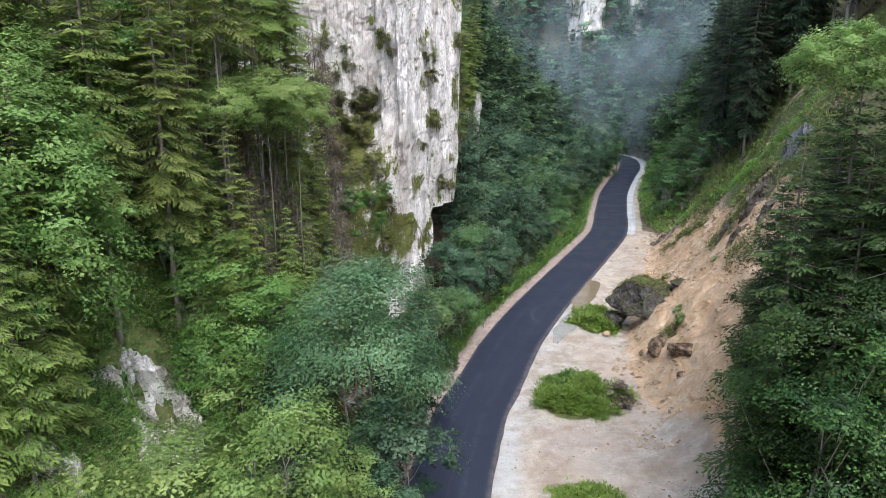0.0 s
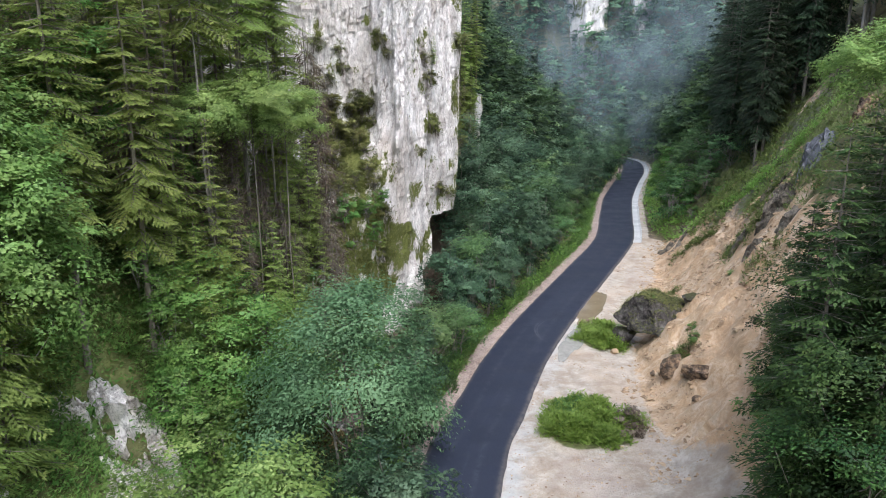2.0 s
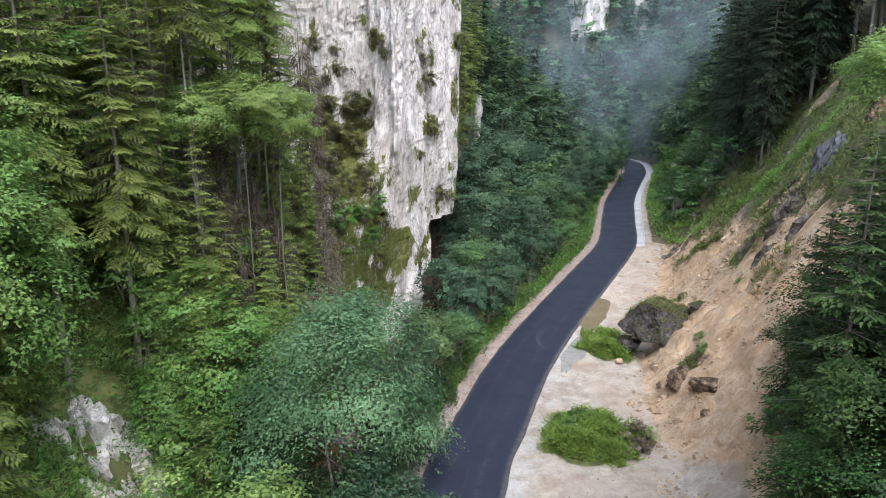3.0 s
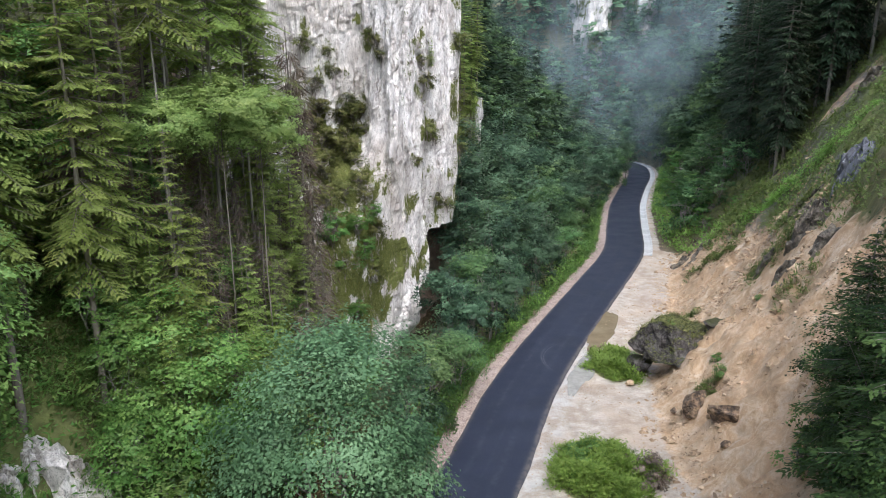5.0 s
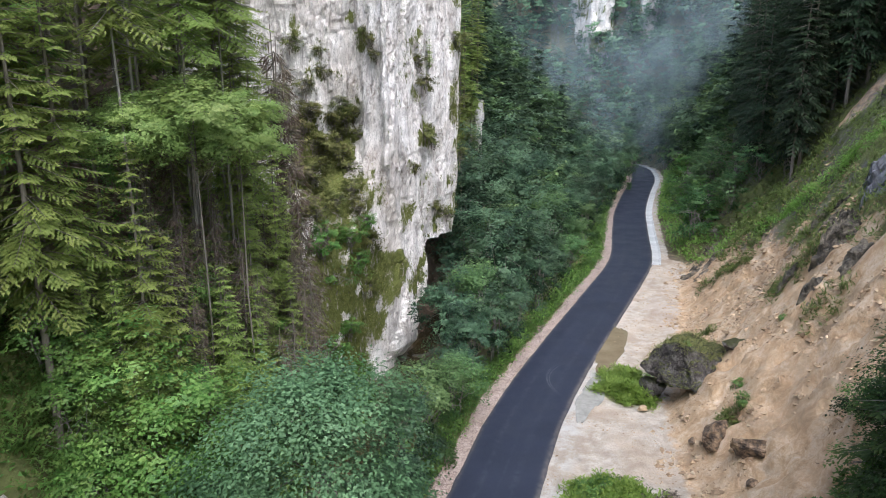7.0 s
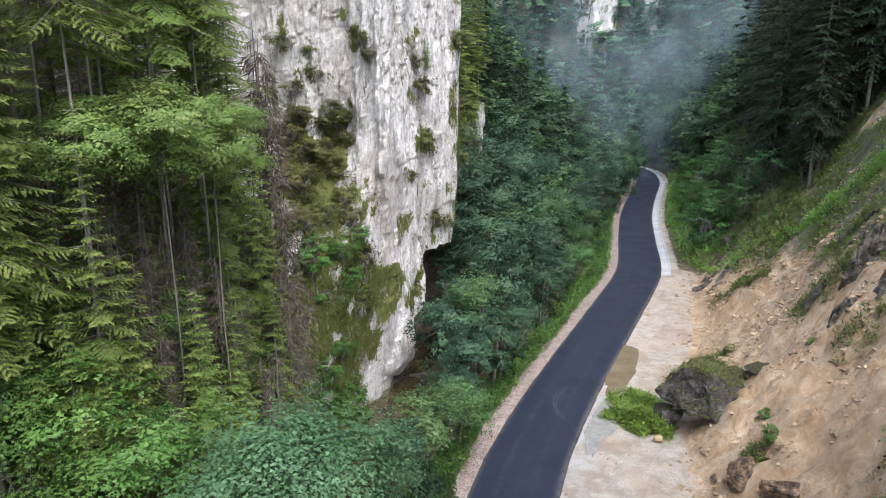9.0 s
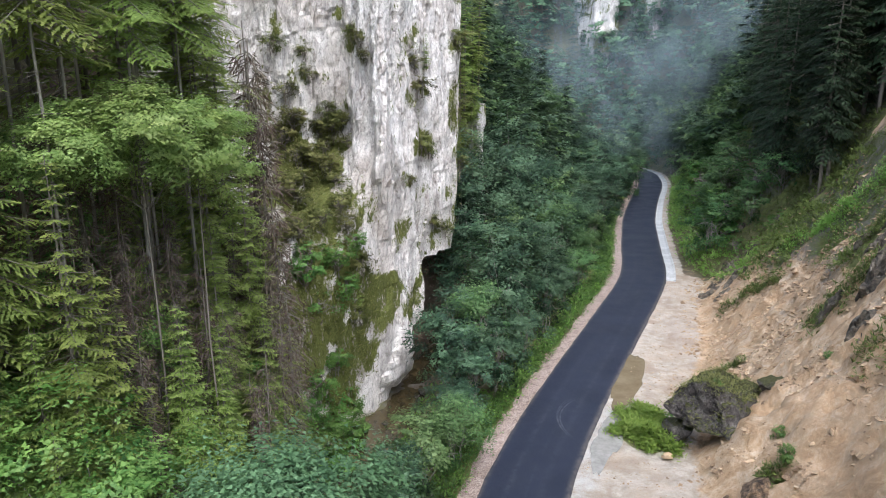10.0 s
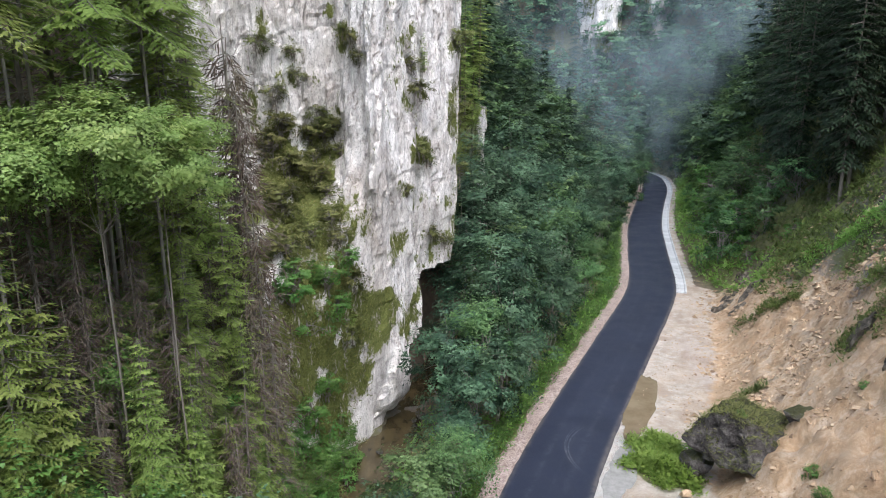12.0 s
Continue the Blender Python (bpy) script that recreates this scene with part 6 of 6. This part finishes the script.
# ---- ground cover ----
def cover(name, X, Y, mat, label, size, per, spread, tall, seed, zs=None, width=0.45):
    r = np.random.default_rng(seed)
    Z = height(X, Y) if zs is None else zs
    n = len(X) * per
    P = np.repeat(np.c_[X, Y, Z], per, 0) + np.c_[r.normal(0, spread, (n, 2)), r.uniform(0, tall, n)]
    D = unit(np.c_[r.normal(0, 1, (n, 2)), r.uniform(0.1, 1.1, n)])
    S = unit(np.cross(D, np.c_[r.normal(0, 0.4, (n, 2)), np.ones(n)]))
    L = size * r.uniform(0.6, 1.4, n)
    V, F = blades(P, D, S, L, L * width)
    N = np.c_[D[:, :2] * 0.6, np.ones(n)] + r.normal(0, 0.15, (n, 3))
    T = np.repeat(r.uniform(0.15, 0.55, len(X)), per) + r.uniform(0, 0.35, n)
    return tagged(new(name, leaf_mesh(name, *toned(V, F, N, T), mat)), label, "undergrowth", kind="stuff")


def scatter(n, x0, x1, y0, y1, test, seed):
    r = np.random.default_rng(seed)
    X, Y = r.uniform(x0, x1, n), r.uniform(y0, y1, n)
    u, ry = road_uv(X, Y)
    k = test(X, Y, u, ry)
    return X[k], Y[k]


X, Y = scatter(26000, -12, 50, 26, 215, lambda x, y, u, ry: (u < -4.0 + 0.35 * vnoise(y, x, 0, 2)) & (x > stream_x(y) + 1.9) & (u > -13), 1)
cover("bank_herbs", X, Y, WEED, "lush green herbs and nettles on the stream bank", 0.36, 5, 0.25, 0.5, 2)
r1 = np.random.default_rng(51)
k = r1.integers(np.searchsorted(ROAD[:, 1], 30), np.searchsorted(ROAD[:, 1], 150), 5200)
w = -4.0 - 1.5 * r1.uniform(0, 1, len(k)) ** 1.3
P = ROAD[k] + RN[k] * w[:, None] + r1.uniform(-0.4, 0.4, (len(k), 2))
cover("roadside_herbs", P[:, 0], P[:, 1], HERB, "bright green nettles and herbs lining the road", 0.27, 5, 0.22, 0.55, 52)
X, Y = scatter(26000, 22, 60, 84, 200, lambda x, y, u, ry: (u > np.interp(ry, FOOT_Y, FOOT_U) + np.interp(ry, [84, 98, 106], [6, 3, 0.3])) & (u < 22) & (fbm(x * 0.3, y * 0.3, 0, 3, 9) > -0.25) & (np.hypot(x - UPPER[0], y - UPPER[1]) > 3.4 + 1.2 * vnoise(x, y, 0, 8)), 3)
u, ry = road_uv(X, Y)
low = u - np.interp(ry, FOOT_Y, FOOT_U) < 4.0 + 2.5 * fbm(X * 0.2, Y * 0.2, 0, 2, 6)
cover("bank_grass", X[low], Y[low], WEED, "bright green grass and weeds on the bank above the road", 0.45, 6, 0.35, 0.5, 4)
cover("bank_undergrowth", X[~low], Y[~low], MEADOW, "dull green undergrowth below the spruces", 0.42, 5, 0.35, 0.4, 5)
X, Y = scatter(12000, 24, 50, 54, 96, lambda x, y, u, ry: (u - np.interp(ry, FOOT_Y, FOOT_U) > np.interp(ry, [46, 56, 64, 72, 80, 88, 96, 104], [2, 10.5, 13, 11, 9, 8.5, 5.5, 1.2])) & (fbm(x * 0.3, y * 0.3, 0, 3, 9) > -0.15) & (np.hypot(x - UPPER[0], y - UPPER[1]) > 3.4 + 1.2 * vnoise(x, y, 0, 8)), 5)
cover("upper_bank_grass", X, Y, MEADOW, "short green grass above the soil scar", 0.36, 7, 0.35, 0.3, 6, None, 0.3)
def streak(ax, ay, bx, by, wide, n, seed):
    r = np.random.default_rng(seed)
    k = r.uniform(0, 1, n)
    w = wide * r.normal(0, 0.5, n) * (0.5 + np.sin(np.pi * k))
    return np.c_[ax + (bx - ax) * k + w, ay + (by - ay) * k + w * 0.6 + 0.5 * vnoise(k * 5, 0, 0, seed)]


Q = np.concatenate([streak(26.6, 69.8, 28.6, 67.0, 1.1, 330, 1), streak(24.8, 60.8, 26.0, 58.6, 0.9, 110, 2), streak(30.0, 74.0, 31.4, 70.6, 1.1, 200, 3), streak(27.6, 88.6, 30.4, 84.4, 0.6, 200, 4), streak(18.6, 58.3, 19.6, 57.4, 0.4, 90, 5), streak(22.4, 74.6, 23.6, 73.0, 0.4, 50, 6)])
cover("scar_tufts", Q[:, 0], Q[:, 1], MEADOW, "tufts of dark green grass on the soil scar", 0.34, 6, 0.2, 0.4, 41, None, 0.3)
Q = np.concatenate([streak(34.0, 84.4, 36.6, 78.8, 0.9, 700, 11), streak(32.8, 88.0, 34.4, 84.0, 0.7, 260, 12), streak(36.4, 80.0, 37.6, 74.0, 0.9, 300, 13)])
cover("bright_grass", Q[:, 0], Q[:, 1], WEED, "bright green grass along the rim of the scar", 0.24, 8, 0.3, 0.3, 42, None, 0.35)
r0 = np.random.default_rng(12)
X, Y, T = [], [], []
for cx, cy, rx, ry_, tall_ in PATCHES:
    n = int(520 * rx * ry_ * min(1.0, tall_ + 0.2))
    q, a_ = np.sqrt(r0.uniform(0, 1, n)), r0.uniform(0, 6.28, n)
    rim = 0.9 + 0.6 * fbm(np.cos(a_) * 2.2 + cx, np.sin(a_) * 2.2, 0, 3, 6)
    some = r0.uniform(0, 1, n) > 1.05 * q ** 2
    X.append((cx + rx * q * rim * np.cos(a_))[some])
    Y.append((cy + ry_ * q * rim * np.sin(a_))[some])
    T.append((tall_ * np.clip(1.25 - q ** 2, 0.1, 1))[some])
X, Y, T = np.concatenate(X), np.concatenate(Y), np.concatenate(T)
T = T * (0.45 + 1.1 * np.clip(0.5 + fbm(X * 0.9, Y * 0.9, 0, 2, 44), 0, 1))
cover("verge_weeds", X, Y, VERGEWEED, "bright green weeds growing on the pale verge", 0.28, 9, 0.2, 1.15 * np.repeat(T, 9), 7)
X, Y = scatter(16000, -26, -5, 24, 78, lambda x, y, u, ry: (x < stream_x(y) - 2.1), 8)
cover("slope_ferns", X, Y, BEECH, "ferns and seedlings on the steep left slope", 0.34, 4, 0.3, 0.35, 9)
X, Y = scatter(16000, -25, -12, 29, 48, lambda x, y, u, ry: (x < stream_x(y) - 2.1) & (np.hypot((x + 17.3) / 2.6, (y - 41) / 2.0) > 1), 18)
cover("slope_moss_grass", X, Y, LIME, "yellow-green grass and moss round the pale outcrops", 0.3, 4, 0.25, 0.25, 19, None, 0.35)
X, Y = scatter(9000, -13, -3, 58, 79, lambda x, y, u, ry: (x < stream_x(y) - 1.6), 10)
cover("slope_grass", X, Y, DRYGRASS, "yellowish grass on the mossy buttress", 0.3, 6, 0.22, 0.2, 11, None, 0.25)

top = np.array([(big.matrix_basis @ v.co)[:] for v in big.data.vertices if v.normal.z > 0.45 and v.index % 3 == 0])
cover("boulder_grass", top[:, 0], top[:, 1], DRYGRASS, "dry grass and moss tufts on the boulder", 0.3, 4, 0.12, 0.1, 31, top[:, 2] - 0.05, 0.2)

# grass and bushes clinging to the cliff
pick = np.random.default_rng(14)
flat, mm = CLIFF_V.reshape(-1, 3), CLIFF_M.ravel()
near = (flat[:, 2] < 34) & (flat[:, 0] > -20) & (flat[:, 1] < 100)
idx = np.flatnonzero(near & (mm > 0.4) & (pick.uniform(0, 1, len(mm)) < 0.5 * mm))
cover("ledge_grass", flat[idx, 0], flat[idx, 1] - 0.1, DRYGRASS, "yellow-green grass tufts clinging to the cliff ledges", 0.34, 3, 0.16, 0.25, 15, flat[idx, 2], 0.22)


low = near & (flat[:, 2] < 15) & (flat[:, 0] < -4.7) & (flat[:, 0] > -15) & (mm > 0.3) & (pick.uniform(0, 1, len(mm)) < 0.75)
idx = np.flatnonzero(low)
cover("buttress_grass", flat[idx, 0], flat[idx, 1] - 0.08, MOSSGRASS, "mossy yellow-green grass hanging over the buttress", 0.26, 5, 0.2, 0.2, 16, flat[idx, 2], 0.35)


def on_cliff(x, z):
    k = np.argmin(np.where(flat[:, 1] < 100, np.hypot(flat[:, 0] - x, flat[:, 2] - z), 99))
    return flat[k]


for x, z, k, s in ((-10.8, 17.2, 0, 1.0), (-10.9, 15.4, 0, 1.0), (-10.2, 16.2, 1, 1.0), (-6.4, 0.6, 0, 0.8), (-6.9, 1.8, 0, 0.8), (-7.6, 0.4, 0, 0.9), (-8.4, 2.2, 0, 1.0), (-5.9, 2.4, 1, 0.9), (-7.4, 3.4, 0, 0.8), (-9.2, 1.0, 0, 0.9), (-6.2, -0.8, 0, 0.7), (-8.2, 19.2, 0, 0.9), (-7.4, 20.6, 1, 0.9), (-9.0, 18.0, 0, 0.7), (-7.2, 14.2, 0, 0.8), (-6.6, 13.0, 0, 0.7), (-8.4, 13.2, 0, 0.9), (-1.8, 24.4, 0, 0.6), (-5.9, 26.8, 1, 0.8), (-9.0, 10.5, 0, 1.0), (-8.0, 8.0, 0, 0.9), (-6.4, 4.2, 0, 0.7), (-10.4, 15.0, 1, 1.0),
                   (-7.8, 20.0, 0, 0.8), (-8.8, 21.2, 1, 1.0), (-9.4, 19.2, 0, 0.8), (-7.0, 18.6, 1, 0.9), (-8.6, 16.6, 0, 0.9), (-7.6, 16.0, 1, 1.0), (-9.8, 16.8, 0, 0.9), (-6.2, 11.8, 0, 0.7), (-5.8, 10.2, 1, 1.0), (-7.2, 10.8, 0, 0.9), (-8.6, 11.4, 0, 0.9), (-6.8, 8.8, 0, 0.8), (-9.6, 12.8, 0, 1.0), (-7.4, 6.0, 0, 0.9), (-6.0, 6.4, 1, 0.9),
                   (-1.2, 18.0, 1, 0.9), (-0.6, 17.2, 1, 0.8), (-2.2, 15.4, 1, 0.6), (-1.4, 22.8, 1, 1.0), (-6.4, 27.4, 1, 0.7), (-5.2, 25.6, 1, 0.7), (-10.2, 24.0, 1, 0.8), (-10.4, 26.0, 1, 0.7), (-12.6, 26.4, 1, 0.9), (-11.4, 20.0, 0, 1.0), (-12.2, 18.4, 0, 1.1), (-12.0, 22.4, 0, 0.8), (0.6, 9.6, 1, 0.9), (-0.4, 10.6, 1, 0.8), (2.0, 14.0, 0, 0.9), (2.1, 20.0, 0, 0.9), (1.9, 26.0, 0, 1.0)):
    p = on_cliff(x, z)
    (SH if (k == 0 and z < 12) else LB)[k].plant(float(p[0]), float(p[1]) - 0.25, s, turn(), "bushes on the cliff", float(p[2]) - 0.4, "leafy bush rooted on a cliff ledge")
p = on_cliff(-0.9, 24.6)
SP[3].plant(float(p[0]), float(p[1]) - 0.3, 0.2, 1.0, "cliff spruces", float(p[2]) - 0.3, "small young spruce rooted in the cliff", 0.8)
p = on_cliff(-5.6, 7.0)
SP[3].plant(float(p[0]) - 0.6, float(p[1]) - 0.6, 0.26, 1.0, "cliff spruces", float(p[2]) - 0.5, "small young spruce rooted in the cliff", 0.9)


# ---- rubble, gutter slabs and mist ----
def rubble(name, X, Y, size, mat, label, seed):
    r = np.random.default_rng(seed)
    octa = np.array([[1, 0, 0], [-1, 0, 0], [0, 1, 0], [0, -1, 0], [0, 0, 1], [0, 0, -1]], float)
    face = np.array([[0, 2, 4], [2, 1, 4], [1, 3, 4], [3, 0, 4], [2, 0, 5], [1, 2, 5], [3, 1, 5], [0, 3, 5]])
    n = len(X)
    S = size * (0.25 + 0.9 * r.uniform(0, 1, (n, 1, 1)) ** 6) * r.uniform(0.6, 1.3, (n, 1, 3)) * [1.2, 0.8, 0.65]
    Q = (octa[None] + r.uniform(-0.42, 0.42, (n, 6, 3))) * S * 0.6
    a = r.uniform(0, 6.28, (n, 1))
    V = np.stack([Q[..., 0] * np.cos(a) - Q[..., 1] * np.sin(a) + X[:, None], Q[..., 0] * np.sin(a) + Q[..., 1] * np.cos(a) + Y[:, None], Q[..., 2] + height(X, Y)[:, None] + 0.05 * S[:, :, 2]], -1)
    F = (face[None] + 6 * np.arange(n)[:, None, None]).reshape(-1, 3)
    return tagged(new(name, mesh_of(name, V.reshape(-1, 3), F, mat, False)), label, "rubble", kind="stuff")


X, Y = scatter(20000, 12, 40, 44, 104, lambda x, y, u, ry: (u - np.interp(ry, FOOT_Y, FOOT_U) > -2.0) & (u - np.interp(ry, FOOT_Y, FOOT_U) < 13) & (fbm(x * 0.5, y * 0.5, 0, 4, 88) + 0.25 * vnoise(x * 3, y * 3, 0, 5) > -0.05), 20)
rubble("scar_rubble", X, Y, 0.44, STONE, "loose ochre stones on the soil scar", 21)
X, Y = scatter(5200, 22, 37, 64, 92, lambda x, y, u, ry: (u - np.interp(ry, FOOT_Y, FOOT_U) > 1.5) & (u - np.interp(ry, FOOT_Y, FOOT_U) < 12) & (fbm(x * 0.35, y * 0.35, 0, 4, 188) > -0.02), 120)
rubble("scar_shards", X, Y, 0.55, STONE, "broken slabs of ochre rock on the upper scar", 121)
X, Y = scatter(26000, 0, 34, 34, 108, lambda x, y, u, ry: (u > 2.9) & (u - np.interp(ry, FOOT_Y, FOOT_U) < 0.5) & (fbm(x * 0.4, y * 0.4, 0, 3, 90) > 0.05), 22)
rubble("verge_gravel", X, Y, 0.16, STONE, "scattered gravel on the pale verge", 23)
X, Y = scatter(14000, -10, 56, 30, 214, lambda x, y, u, ry: (u < -2.75) & (u > -3.95), 24)
rubble("shoulder_gravel", X, Y, 0.13, STONE, "broken stone edging the asphalt", 25)


def gutter():
    root = tagged(new("gutter"), "pale concrete roadside gutter of cast slabs", "gutter", kind="structure")
    keep = np.flatnonzero((ROAD[:, 1] > 104) & (np.arange(len(ROAD)) < len(ROAD) - 22))
    bm = bmesh.new()
    # a shallow dished slab, 1.46 m long, with a raised outer lip
    prof = [(-0.55, 0.02), (-0.5, 0.06), (-0.1, 0.0), (0.3, 0.04), (0.36, 0.16), (0.52, 0.16), (0.55, 0.12), (0.55, -0.12), (-0.55, -0.12)]
    ends = [[bm.verts.new((x, y, z)) for x, z in prof] for y in (-0.725, 0.725)]
    for i in range(len(prof)):
        j = (i + 1) % len(prof)
        bm.faces.new((ends[0][i], ends[0][j], ends[1][j], ends[1][i]))
    bm.faces.new(ends[0][::-1])
    bm.faces.new(ends[1])
    bmesh.ops.recalc_face_normals(bm, faces=bm.faces)
    me = bpy.data.meshes.new("slab")
    bm.to_mesh(me)
    bm.free()
    me.materials.append(CONCRETE)
    for i in keep[::2]:
        c = ROAD[i] + RN[i] * 3.22
        part_ = part("slab", me, root)
        part_.matrix_basis = Matrix.LocRotScale((c[0], c[1], float(road_z(ROAD[i, 1])) + 0.03), Euler((math.atan(float(road_z(ROAD[i, 1] + 1) - road_z(ROAD[i, 1]))), 0, math.atan2(RT[i, 1], RT[i, 0]) - math.pi / 2)), None)


gutter()


# ---- drifting mist over the far bend, and sheets that stand in for haze ----
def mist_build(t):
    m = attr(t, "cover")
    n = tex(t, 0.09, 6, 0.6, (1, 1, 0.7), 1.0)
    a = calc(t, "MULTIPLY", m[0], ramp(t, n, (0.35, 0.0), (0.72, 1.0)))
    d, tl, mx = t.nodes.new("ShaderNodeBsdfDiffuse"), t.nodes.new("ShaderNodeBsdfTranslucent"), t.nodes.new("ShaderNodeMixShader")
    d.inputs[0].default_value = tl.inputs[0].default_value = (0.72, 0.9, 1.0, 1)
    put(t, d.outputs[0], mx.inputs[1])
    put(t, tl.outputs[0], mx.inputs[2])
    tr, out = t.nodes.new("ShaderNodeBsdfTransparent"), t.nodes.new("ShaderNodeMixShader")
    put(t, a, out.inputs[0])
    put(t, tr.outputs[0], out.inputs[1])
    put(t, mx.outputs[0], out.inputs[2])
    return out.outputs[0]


MIST = material("mist_haze", mist_build)


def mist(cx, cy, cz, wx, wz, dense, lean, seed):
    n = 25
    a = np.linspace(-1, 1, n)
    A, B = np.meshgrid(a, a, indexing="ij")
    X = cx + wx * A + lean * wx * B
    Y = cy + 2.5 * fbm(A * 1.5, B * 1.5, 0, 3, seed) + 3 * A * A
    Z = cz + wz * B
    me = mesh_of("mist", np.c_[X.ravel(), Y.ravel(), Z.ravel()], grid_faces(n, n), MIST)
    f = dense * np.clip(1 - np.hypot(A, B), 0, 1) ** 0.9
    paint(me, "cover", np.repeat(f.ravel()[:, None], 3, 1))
    return tagged(new("mist", me), "see-through sheet of bluish mist and valley haze", "mist", kind="stuff")


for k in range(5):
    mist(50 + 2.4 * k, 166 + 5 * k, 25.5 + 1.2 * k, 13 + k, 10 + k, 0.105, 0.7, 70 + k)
# two valley-wide translucent sheets, added in place of the air's bluish haze
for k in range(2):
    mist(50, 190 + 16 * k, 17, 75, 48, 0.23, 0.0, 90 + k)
